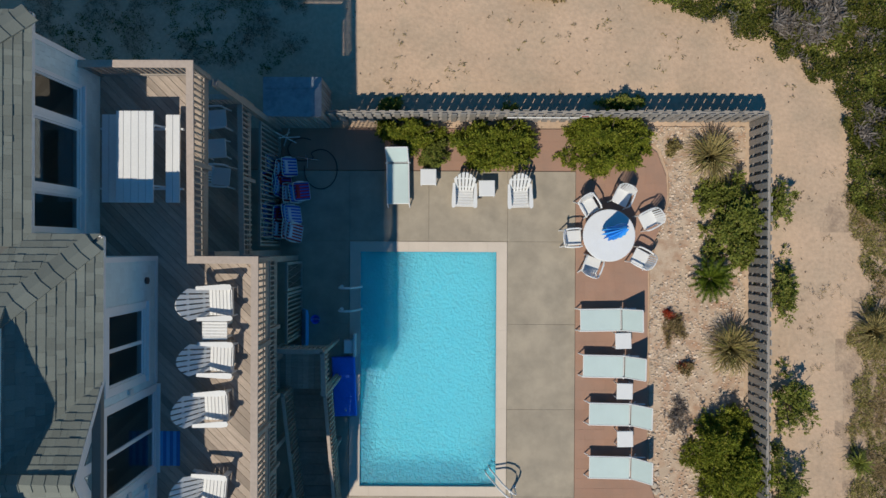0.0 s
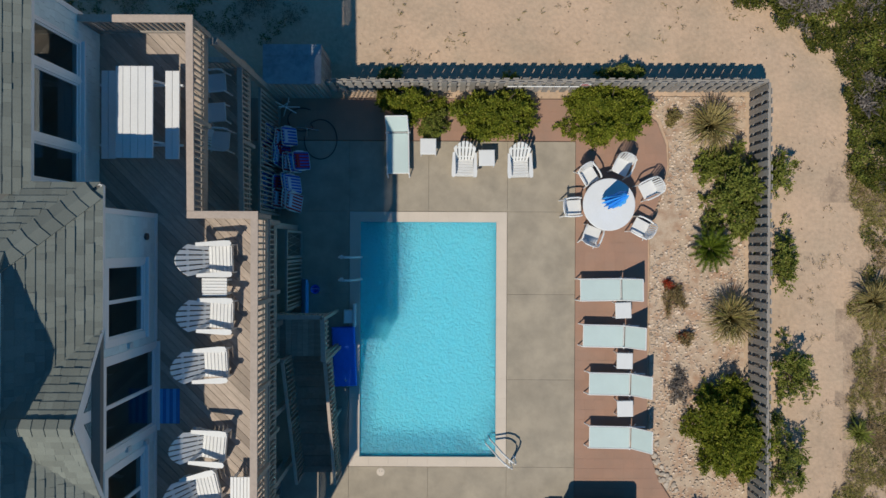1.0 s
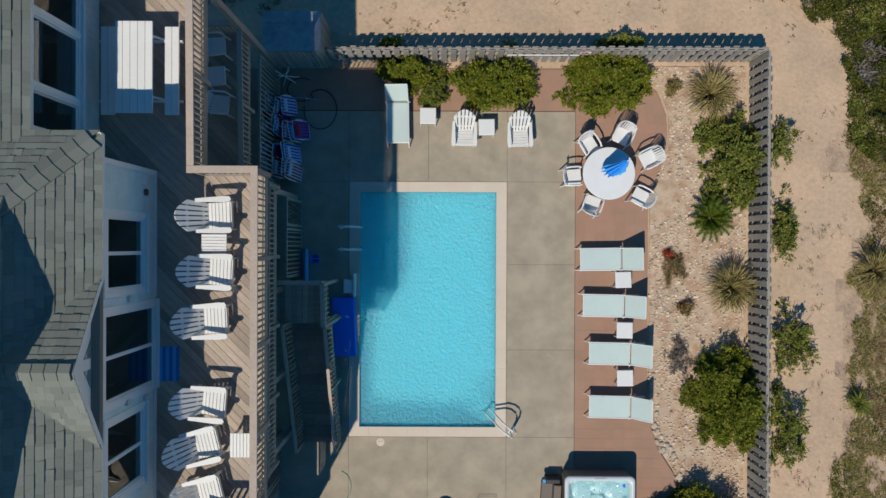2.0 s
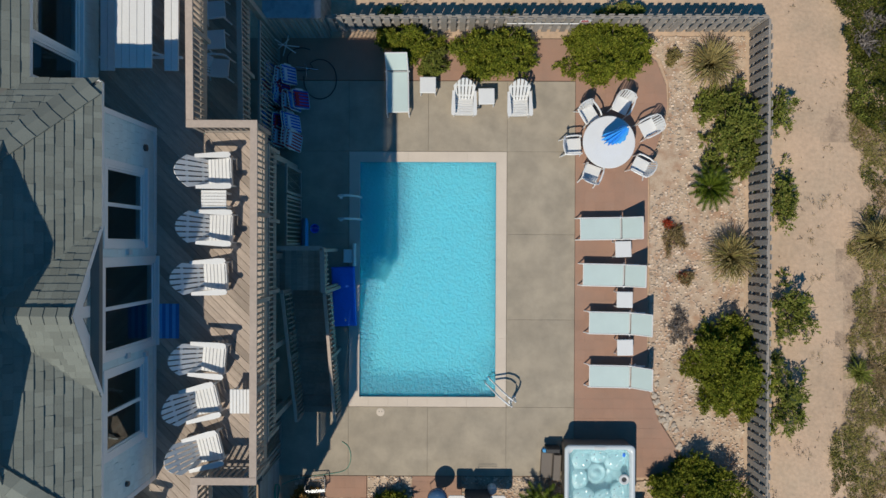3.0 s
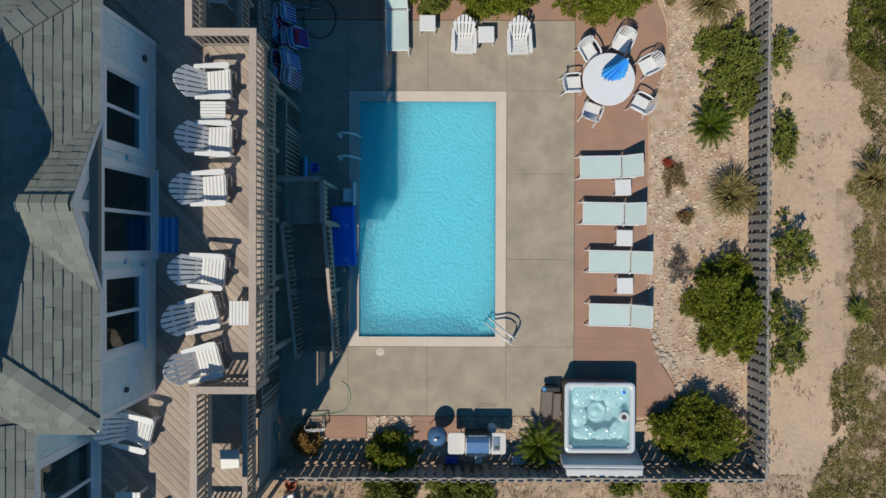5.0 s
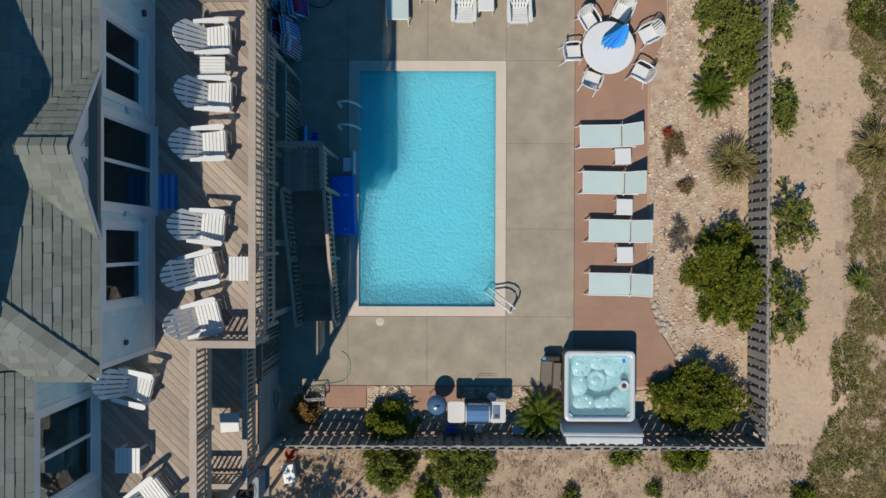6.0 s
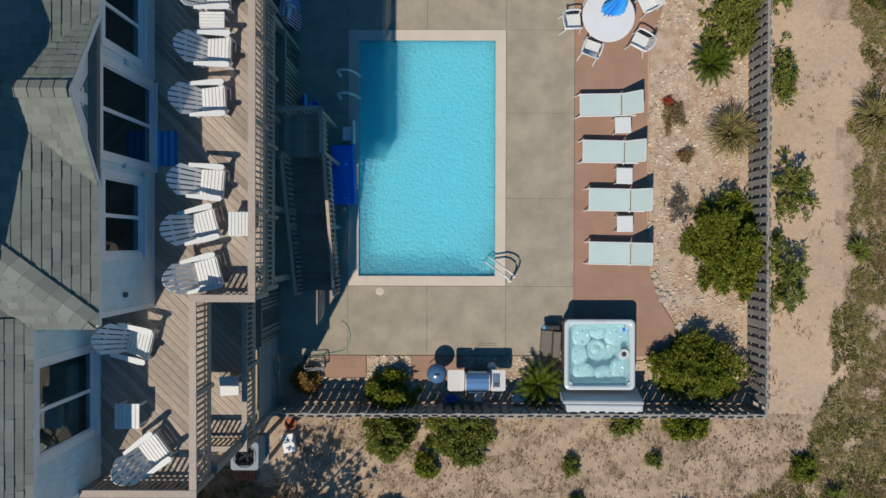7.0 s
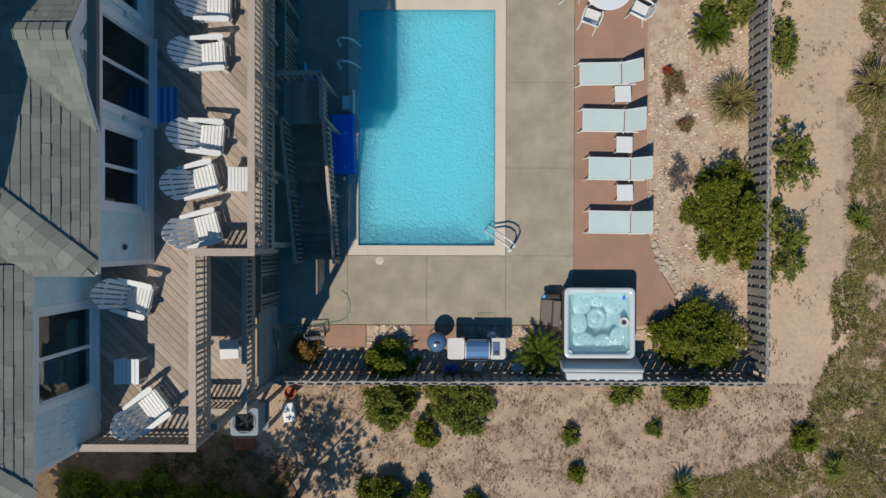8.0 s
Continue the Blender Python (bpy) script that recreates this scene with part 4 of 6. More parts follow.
def lattice(y0, y1, x, z0, z1, cross):
    s = thing("screen", pose(x, y0, 0), "weathered wooden screen panel under the lower deck", "screen")
    L = y1 - y0
    part("frame", G().box(-0.03, 0, z0, 0.03, 0.07, z1).box(-0.03, L - 0.07, z0, 0.03, L, z1).box(-0.03, 0.07, z1 - 0.08, 0.03, L - 0.07, z1).box(-0.03, 0.07, z0, 0.03, L - 0.07, z0 + 0.08), POST, s)
    if cross:
        n = 3
        for i in range(n):
            a, b = 0.07 + (L - 0.14) * i / n, 0.07 + (L - 0.14) * (i + 1) / n
            for u, v in ((z0 + 0.08, z1 - 0.08), (z1 - 0.08, z0 + 0.08)):
                part("brace", beam(G(), (0.005 if u < v else -0.012, a, u), (0.005 if u < v else -0.012, b, v), 0.016, 0.05), PICKET, s)
    else:
        n = round(L / 0.13)
        for i in range(1, n):
            part("slat", G().box(-0.012, L * i / n - 0.02, z0 + 0.08, 0.012, L * i / n + 0.02, z1 - 0.08), PICKET, s)


lattice(-1.25, -0.45, -4.33, 0.0, 2.0, True)
lattice(-2.7, -1.3, -4.33, 0.0, 2.0, False)
lattice(-8.05, -7.55, -4.93, 0.0, 2.2, False)
lattice(-8.75, -8.1, -4.93, 0.0, 2.2, True)
lattice(-9.15, -8.8, -4.93, 0.0, 2.2, False)
lattice(0.0, 3.4, -5.0, 0.0, 2.3, False)


def plank_wall():
    w = thing("shed_wall", pose(-4.98, -11.25, 0), "weathered grey plank wall closing the space under the deck", "plank wall")
    for i in range(15):
        part("plank", G().cbox(-0.02 + random.uniform(-0.003, 0.003), 0, i * 0.15 + 0.004, 0.02, 2.1, i * 0.15 + 0.146, 0.004), FENCE, w)
    for y in (0.03, 2.07):
        part("post", G().box(-0.07, y - 0.05, 0, -0.021, y + 0.05, 2.26), POST, w)


plank_wall()


def shower():
    """The low plywood roof over a slatted enclosure at the north-west corner."""
    x0, x1, y0, y1, z = -5.05, -3.42, 3.62, 4.72, 1.8
    s = thing("outdoor_enclosure", pose(0, 0, 0), "slatted wooden enclosure with a weathered plywood top", "enclosure")
    part("top", G().cbox(x0, y0, z - 0.03, x1, y1, z, 0.004), PLY, s, "grey weathered plywood top")
    part("seam_batten", G().box(x0 + 0.02, y0 + 0.78, z, x1 - 0.02, y0 + 0.82, z + 0.012), PLY, s)
    for a in (x0 + 0.05, x1 - 0.05):
        for b in (y0 + 0.05, y1 - 0.05):
            part("post", G().box(a - 0.045, b - 0.045, -0.08, a + 0.045, b + 0.045, z - 0.031), POST, s)
    for i in range(9):
        y = y0 + 0.12 + i * (y1 - y0 - 0.24) / 8
        part("slat", G().box(x1 - 0.02, y - 0.035, 0.0, x1 + 0.0, y + 0.035, z - 0.04), FENCE, s)
    for i in range(12):
        x = x0 + 0.12 + i * (x1 - x0 - 0.24) / 11
        part("slat", G().box(x - 0.045, y0 - 0.02, 0.0, x + 0.045, y0, z - 0.04), FENCE, s)


shower()


# ---- deck furniture ----
def adirondack():
    """White slatted chair that faces +x, its origin on the floor under the seat."""
    c = thing("adirondack_chair", pose(0, 0, 0), "white slatted wooden adirondack chair on the upper deck", "chair", "adirondack chairs on the deck")
    for i in range(6):
        x = 0.24 - i * 0.082
        z = 0.36 - i * 0.022
        part("seat_slat", G().cbox(-0.038, -0.27, -0.01, 0.038, 0.27, 0.012, 0.005), WHITE, c, m=pose(x, 0, z, 0, -15, 0))
    tilt = pose(-0.20, 0, 0.24, 0, -33, 0)
    for i in range(6):
        u = (i - 2.5) / 2.5
        top = lambda y: 0.84 - 0.24 * (y / 0.29) ** 2
        w0, w1 = 0.032, 0.041
        y0, y1 = u * 0.225, u * 0.285
        g = G()
        prof = [(y0 - w0, 0.0), (y0 + w0, 0.0), (y1 + w1, top(y1 + w1)), (y1 + w1 * 0.4, top(y1 + w1 * 0.4)), (y1 - w1 * 0.4, top(y1 - w1 * 0.4)), (y1 - w1, top(y1 - w1))]
        g.add([(-0.011, a, b) for a, b in prof] + [(0.011, a, b) for a, b in prof],
              [tuple(range(5, -1, -1)), tuple(range(6, 12))] + [(k, (k + 1) % 6, 6 + (k + 1) % 6, 6 + k) for k in range(6)])
        part("back_slat", g, WHITE, c, m=tilt)
    for z in (0.10, 0.50):
        part("back_brace", G().box(-0.032, -0.27, z, -0.012, 0.27, z + 0.06), WHITE, c, m=tilt)
    for s in (1, -1):
        y = s * 0.32
        arm = [(0.33, y - 0.05), (0.36, y), (0.33, y + 0.055), (0.2, y + 0.065), (-0.38, y + 0.035), (-0.38, y - 0.035), (0.2, y - 0.06)]
        part("arm", G().prism(arm, 0.53, 0.552), WHITE, c)
        part("front_leg", G().box(0.2, s * 0.29 - 0.012, 0, 0.3, s * 0.29 + 0.012, 0.53), WHITE, c)
        part("side_rail", beam(G(), (0.3, s * 0.262, 0.31), (-0.5, s * 0.262, 0.06), 0.022, 0.12), WHITE, c)
        part("rear_support", G().box(-0.36, s * 0.30 - 0.011, 0.12, -0.30, s * 0.30 + 0.011, 0.53), WHITE, c)
    part("front_apron", G().box(0.286, -0.25, 0.25, 0.306, 0.25, 0.36), WHITE, c)
    return c


chair = adirondack()
SEATS = [(-4.70, -1.18, UP, 2), (-4.68, -2.35, UP, -2), (-4.79, -3.37, UP, 3), (-4.82, -5.08, UP, -5), (-4.96, -5.96, UP, 14), (-4.90, -6.96, UP, 14),
         (-6.33, -8.41, UP, -14), (-6.01, -10.70, UP, 37)]
chair.matrix_basis = pose(*SEATS[0][:3], 0, 0, SEATS[0][3])
for x, y, z, a in SEATS[1:]:
    copy_thing(chair, pose(x, y, z, 0, 0, a))
for x, y, a in ((0.62, 1.52, -91), (2.27, 1.50, -88)):
    c = copy_thing(chair, pose(x, y, 0.0, 0, 0, a))
    tagged(c, "white slatted adirondack chair on the concrete beside the pool", group="adirondack chairs by the pool")


def slat_table(x, y, z, a, sx=0.42, sy=0.5, label="small white slatted wooden side table"):
    t = thing("side_table", pose(x, y, z, 0, 0, a), label, "table", "slatted side tables")
    n = 6
    for i in range(n):
        p = -sy / 2 + sy * i / n
        part("top_slat", G().cbox(-sx / 2, p + 0.004, 0.43, sx / 2, p + sy / n - 0.004, 0.45, 0.004), WHITE, t)
    for i in (-1, 1):
        for j in (-1, 1):
            part("leg", G().box(i * (sx / 2 - 0.05) - 0.022, j * (sy / 2 - 0.05) - 0.022, 0, i * (sx / 2 - 0.05) + 0.022, j * (sy / 2 - 0.05) + 0.022, 0.40), WHITE, t)
        part("apron", G().box(i * (sx / 2 - 0.04) - 0.01, -sy / 2 + 0.03, 0.36, i * (sx / 2 - 0.04) + 0.01, sy / 2 - 0.03, 0.429), WHITE, t)
    return t


slat_table(-4.73, -1.76, UP, 0, 0.52, 0.38)
slat_table(-4.18, -5.94, UP, 90, 0.5, 0.42)
slat_table(-6.48, -9.92, UP, 90, 0.52, 0.52, "square white wooden side table in the shade")


def floor_mat():
    m = thing("door_mat", pose(-5.86, -4.33, UP, 0, 0, 0), "blue striped outdoor mat lying on the deck", "mat")
    for i in range(7):
        part("stripe", G().box(-0.25 + i * 0.0714, -0.37, 0.0, -0.25 + (i + 1) * 0.0714, 0.37, 0.012), MATBLUE if i % 2 == 0 else SKYBLUE, m)


floor_mat()


def picnic_table():
    t = thing("picnic_table", pose(-6.27, 1.80, UP), "white painted wooden picnic table with attached benches", "picnic table")
    L = 1.86
    for i in range(5):
        x = -0.37 + i * 0.152
        part("top_board", G().cbox(x, -L / 2, 0.72, x + 0.146, L / 2, 0.755, 0.006), WHITE, t)
    for s in (1, -1):
        for i in range(2):
            x = s * 0.66 - 0.145 + i * 0.148
            part("bench_board", G().cbox(x, -L / 2 + 0.02, 0.42, x + 0.142, L / 2 - 0.02, 0.455, 0.006), WHITE, t)
    for y in (-0.62, 0.62):
        part("cross_beam", G().box(-0.86, y - 0.02, 0.33, 0.86, y + 0.02, 0.419), WHITE, t)
        part("top_cleat", G().box(-0.36, y - 0.02, 0.63, 0.36, y + 0.02, 0.719), WHITE, t)
        for s in (1, -1):
            part("leg", beam(G(), (s * 0.30, y + 0.041, 0.70), (s * 0.62, y + 0.041, 0.03), 0.036, 0.1), WHITE, t)


picnic_table()


def resin_chair(name="patio_chair", label="white moulded resin armchair beside the round table", group="chairs round the table"):
    """Faces +x."""
    c = thing(name, pose(0, 0, 0), label, "chair", group)
    part("seat", G().cbox(-0.22, -0.22, 0.40, 0.24, 0.22, 0.425, 0.012), RESIN, c)
    tilt = pose(-0.21, 0, 0.41, 0, -17, 0)
    for i in range(7):
        u = (i - 3) / 3
        h = 0.47 - 0.10 * u * u
        part("back_slat", G().cbox(-0.010 + 0.03 * u * u, u * 0.19 - 0.028, 0.0, 0.010 + 0.03 * u * u, u * 0.22 + 0.026, h, 0.01), RESIN, c, m=tilt)
    part("back_rim", G().tube([(0.03, -0.25, 0.20), (0.025, -0.245, 0.36), (0.0, -0.16, 0.45), (-0.01, 0, 0.48), (0.0, 0.16, 0.45), (0.025, 0.245, 0.36), (0.03, 0.25, 0.20)], 0.016, 6), RESIN, c, m=tilt)
    for s in (1, -1):
        part("arm", G().tube([(-0.29, s * 0.25, 0.62), (-0.1, s * 0.275, 0.645), (0.12, s * 0.275, 0.64), (0.22, s * 0.26, 0.60)], 0.026, 8), RESIN, c)
        part("front_leg", G().tube([(0.22, s * 0.25, 0.60), (0.23, s * 0.25, 0.3), (0.26, s * 0.26, 0.0)], [0.024, 0.022, 0.02], 6), RESIN, c)
        part("rear_leg", G().tube([(-0.22, s * 0.23, 0.42), (-0.34, s * 0.25, 0.0)], [0.026, 0.02], 6), RESIN, c)
    return c


TC = (4.87, 0.36)
first = resin_chair()
for i, (r, a, extra) in enumerate([(1.02, 121, 0), (1.24, 68, -4), (1.34, 21, 6), (1.21, -33, 5), (0.98, -116, 6), (1.0, 184, 0)]):
    m = pose(TC[0] + r * math.cos(radians(a)), TC[1] + r * math.sin(radians(a)), 0, 0, 0, a + 180 + extra)
    if i == 0:
        first.matrix_basis = m
    else:
        copy_thing(first, m)
low1 = copy_thing(first, pose(-5.72, 3.2, LOW, 0, 0, 5))
tagged(low1, "white resin chair on the shaded lower deck", group="chairs on the lower deck")
low2 = copy_thing(first, pose(-5.62, 1.75, LOW, 0, 0, -5))
tagged(low2, "white resin chair on the shaded lower deck", group="chairs on the lower deck")


def round_table():
    t = thing("round_table", pose(TC[0], TC[1], 0), "round white resin patio table", "table")
    n = 48
    prof = [(0.02, 0.715), (0.72, 0.715), (0.765, 0.722), (0.772, 0.735), (0.765, 0.748), (0.74, 0.752), (0.02, 0.752)]
    part("tabletop", G().lathe(prof, n), RESIN, t, smooth=False)
    for k in range(4):
        a = math.pi / 4 + k * math.pi / 2
        part("leg", G().tube([(0.5 * math.cos(a), 0.5 * math.sin(a), 0.714), (0.6 * math.cos(a), 0.6 * math.sin(a), 0)], 0.028, 8), RESIN, t)
    u = thing("patio_umbrella", pose(TC[0], TC[1], 0, -3, 5, 20), "closed bright blue patio umbrella standing through the table", "umbrella")
    part("pole", G().tube([(0, 0, 0.02), (0, 0, 2.28)], 0.019, 10), WHITE, u)
    part("base", G().lathe([(0.02, 0.0), (0.22, 0.0), (0.22, 0.04), (0.05, 0.08), (0.03, 0.08)], 24), BLACK, u)
    folds, V, F = 16, [], []
    prof = [(0.02, 2.26), (0.07, 2.1), (0.13, 1.8), (0.18, 1.45), (0.22, 1.15), (0.20, 0.98)]
    for j, (r, z) in enumerate(prof):
        for k in range(folds * 2):
            a = math.pi * k / folds
            rr = r * (1.3 if k % 2 else 0.8) * (1 + 0.35 * math.sin(a * 2 + j * 0.4) * (j > 1))
            V.append((rr * math.cos(a), rr * math.sin(a), z - (0.06 if k % 2 and j == 5 else 0)))
    n = folds * 2
    for j in range(len(prof) - 1):
        F += [(j * n + k, j * n + (k + 1) % n, j * n + n + (k + 1) % n, j * n + n + k) for k in range(n)]
    F.append(tuple(range(n)))
    part("canopy", G().add(V, F), CLOTH, u, "folded blue canvas canopy")
    part("finial", G().lathe([(0.005, 2.26), (0.025, 2.29), (0.02, 2.32), (0.004, 2.34)], 10), WHITE, u)


round_table()


def chaise(back=47, end=1.04):
    """Head at +x, origin under the middle of the seat."""
    c = thing("sun_lounger", pose(0, 0, 0), "white framed sun lounger with pale mesh fabric", "sun lounger", "sun loungers on the brick paving")
    for s in (1, -1):
        part("side_rail", G().tube([(-0.66, s * 0.325, 0.30), (-0.62, s * 0.325, 0.34), (0.62, s * 0.325, 0.34), (end, s * 0.325, 0.33)], 0.021, 8), RESIN, c)
        part("front_leg", G().tube([(-0.6, s * 0.325, 0.33), (-0.72, s * 0.325, 0.0)], 0.02, 8), RESIN, c)
        part("rear_leg", G().tube([(end - 0.35, s * 0.325, 0.33), (end - 0.2, s * 0.325, 0.0)], 0.02, 8), RESIN, c)
    part("cross_bar", G().tube([(-0.62, -0.32, 0.335), (-0.62, 0.32, 0.335)], 0.018, 8), RESIN, c)
    part("cross_bar", G().tube([(0.60, -0.38, 0.29), (0.60, 0.38, 0.29)], 0.018, 8), RESIN, c)
    part("seat", G().cbox(-0.62, -0.305, 0.343, 0.565, 0.305, 0.358, 0.006), SLING, c)
    up = pose(0.63, 0, 0.35, 0, -back, 0)
    b = part("backrest", G().cbox(0.0, -0.30, 0.0, 0.68, 0.30, 0.016, 0.006), SLING, c, m=up)
    for s in (1, -1):
        part("back_rail", G().tube([(-0.02, s * 0.318, 0.005), (0.70, s * 0.318, 0.005)], 0.019, 8), RESIN, b)
    part("back_bar", G().tube([(0.70, -0.318, 0.005), (0.70, 0.318, 0.005)], 0.019, 8), RESIN, b)
    bx, bz = 0.63 + 0.42 * math.cos(radians(back)), 0.35 + 0.42 * math.sin(radians(back))
    for s in (0.2, -0.2):
        part("strut", G().tube([(end - 0.25, s, 0.33), (bx, s, bz - 0.01)], 0.012, 6), RESIN, c)
    return c


lounge = chaise()
for i, (x, y, a) in enumerate([(4.75, -2.17, 1), (4.84, -3.56, -1), (5.03, -5.0, -1), (5.04, -6.6, -1)]):
    m = pose(x, y, 0, 0, 0, a)
    if i:
        copy_thing(lounge, m)
    else:
        lounge.matrix_basis = m
raised = chaise(60, 1.0)
raised.matrix_basis = pose(-1.37, 1.92, 0, 0, 0, 91)
tagged(raised, "white framed sun lounger with a raised back by the shrubs")


def resin_table():
    t = thing("side_table", pose(0, 0, 0), "small square white resin side table", "table", "resin side tables")
    part("tabletop", G().cbox(-0.24, -0.24, 0.40, 0.24, 0.24, 0.44, 0.02), RESIN, t)
    for i in (-1, 1):
        for j in (-1, 1):
            part("leg", G().tube([(i * 0.2, j * 0.2, 0.4), (i * 0.225, j * 0.225, 0)], 0.02, 6), RESIN, t)
    return t


small = resin_table()
for i, (x, y) in enumerate([(5.39, -2.78), (5.44, -4.29), (5.46, -5.72), (-0.46, 2.09), (1.29, 1.76)]):
    m = pose(x, y, 0, 0, 0, (2, -1, 1, 0, 1)[i])
    if i:
        copy_thing(small, m)
    else:
        small.matrix_basis = m
tagged(copy_thing(small, pose(-5.32, -9.92, LOW, 0, 0, 4)), "small white resin table on the lower deck", group="tables on the lower deck")
tagged(copy_thing(small, pose(-5.72, 2.45, LOW, 0, 0, 4)), "small white resin table on the lower deck", group="tables on the lower deck")


# ---- pool fittings ----
def handrail(x, y, yaw, label):
    h = thing("pool_handrail", pose(x, y, 0.0, 0, 0, yaw), label, "handrail")
    for s in (-0.09, 0.09):
        part("tube", G().tube([(0, s, 0), (0, s, 0.55), (0.04, s, 0.74), (0.14, s, 0.84), (0.30, s, 0.84), (0.5, s, 0.72), (0.95, s, 0.12), (1.0, s, -0.2)], 0.027, 10), WHITE, h)
        part("flange", G().lathe([(0.02, 0.0), (0.06, 0.0), (0.055, 0.018), (0.026, 0.025)], 16), WHITE, h, m=pose(0, s, 0.002))


handrail(2.13, -7.38, 142, "white and steel pool handrail at the corner steps")
# steel rails coloured plain white, so their bright sheen is in the base colour
lad = thing("pool_ladder", pose(-3.1, -1.57, 0), "pool ladder with chrome sheen painted white, fixed to shaded pool edge", "ladder")
for y in (-0.34, 0.34):
    part("rail", G().tube([(0, y, 0), (0, y, 0.5), (0.06, y, 0.68), (0.2, y, 0.74), (0.36, y, 0.70), (0.5, y, 0.4), (0.6, y, -0.1), (0.6, y, -0.85)], 0.034, 10), WHITE, lad)
    part("flange", G().lathe([(0.02, 0.0), (0.065, 0.0), (0.06, 0.02), (0.024, 0.028)], 16), WHITE, lad, m=pose(0, y, 0.002))
for z in (-0.3, -0.55, -0.8):
    part("rung", G().box(0.57, -0.32, z, 0.65, 0.32, z + 0.025), WHITE, lad)
lid = thing("skimmer_lid", pose(-1.88, -7.78, 0.0), "round white plastic skimmer lid in the concrete", "lid")
part("disc", G().lathe([(0.01, 0.0), (0.125, 0.0), (0.12, 0.008), (0.01, 0.01)], 28), COPING, lid)
for x in (-0.04, 0.04):
    part("finger_hole", G().lathe([(0.004, 0.01), (0.014, 0.01), (0.013, 0.0125), (0.004, 0.0125)], 10), BLACK, lid, m=pose(x, 0.02, 0))

mat = thing("foam_float", pose(-2.98, -4.25, 0.0, 0, 0, 2.5), "thick royal blue pool float lying beside the pool", "float")
part("body", G().cbox(-0.36, -0.9, 0.0, 0.34, 0.9, 0.16, 0.05), BLUE, mat)
for y in (0.35, -0.35):
    part("seam", G().box(-0.33, y - 0.006, 0.16, 0.31, y + 0.006, 0.166), BLUE, mat)
part("valve", G().lathe([(0.01, 0.16), (0.03, 0.16), (0.025, 0.175), (0.01, 0.18)], 12), WHITE, mat, m=pose(0.02, -0.72, 0))
st = thing("pool_vacuum_box", pose(-2.83, -3.02, 0.0, 0, 0, 0), "white plastic pool equipment box by the water", "equipment box")
part("box", G().cbox(-0.16, -0.2, 0.0, 0.12, 0.2, 0.28, 0.03), RESIN, st)
part("arm", G().cbox(0.125, -0.3, 0.02, 0.2, 0.38, 0.34, 0.03), RESIN, st)

bb = thing("bodyboard", pose(-4.28, -2.5, 0.0, 0, 24, 0), "light blue foam bodyboard leaning on the screen", "bodyboard")
part("deck", G().prism([(-0.04, -0.55), (0.04, -0.55), (0.06, -0.3), (0.06, 0.45), (0.03, 0.6), (-0.03, 0.6)], 0.02, 0.55), SKYBLUE, bb)
b2 = thing("beach_bucket", pose(-3.85, -2.2, 0.0), "small bright blue plastic bucket", "bucket")
part("pail", G().lathe([(0.09, 0.0), (0.13, 0.26), (0.14, 0.27), (0.12, 0.26), (0.085, 0.02)], 20), BLUE, b2)
part("handle", G().tube([(0.13, 0, 0.26), (0.08, 0.02, 0.33), (-0.08, 0.02, 0.33), (-0.13, 0, 0.26)], 0.006, 6), WHITE, b2)


def rounded(w, h, r, n=6):
    pts = []
    for cx, cy, a0 in ((w - r, h - r, 0), (-w + r, h - r, 90), (-w + r, -h + r, 180), (w - r, -h + r, 270)):
        pts += [(cx + r * math.cos(radians(a0 + 90 * k / n)), cy + r * math.sin(radians(a0 + 90 * k / n))) for k in range(n + 1)]
    return pts


def beach_chair(cloth, second):
    c = thing("beach_chair", pose(0, 0, 0), "folded striped beach chair leaning in a stack", "folding chair", "folded beach chairs under the deck")
    f = G()
    ring = [(0, y, 0.425 + z) for y, z in rounded(0.27, 0.425, 0.09)]
    part("frame", f.tube(ring + ring[:1], 0.013, 6), RESIN, c)
    for i in range(11):
        y = -0.25 + i * 0.0455
        part("fabric_strip", G().cbox(0.012, y, 0.05, 0.026, y + 0.044, 0.80, 0.004), (cloth, second)[i % 2], c)
    part("head_pillow", G().cbox(0.027, -0.17, 0.62, 0.07, 0.17, 0.76, 0.02), second, c)
    for s in (-0.285, 0.285):
        part("armrest", G().cbox(0.03, s - 0.018, 0.35, 0.055, s + 0.018, 0.72, 0.006), WHITE, c)
    return c


rnd = random.Random(3)
kinds = [beach_chair(NAVY, PALECLOTH), beach_chair(NAVY, SKYBLUE), beach_chair(RED, PALECLOTH), beach_chair(NAVY, RED)]
STACK = [(2.42, 3, -5.02), (1.98, 3, -5.12), (1.62, 5, -5.12), (1.02, 4, -5.10), (0.42, 4, -5.08)]
used = set()
for row, (y, count, x) in enumerate(STACK):
    for i in range(count):
        k = (row * 3 + i * 2 + (i > 2)) % 4
        if row == 4 and i > 1:
            k = 2
        m = pose(x + i * 0.255 + rnd.uniform(-0.04, 0.04), y + rnd.uniform(-0.09, 0.09), 0.02, rnd.uniform(-7, 7), -7 - rnd.uniform(0, 7) - 9 * (i == count - 1), rnd.uniform(-12, 12))
        if k not in used:
            used.add(k)
            kinds[k].matrix_basis = m
        else:
            copy_thing(kinds[k], m)


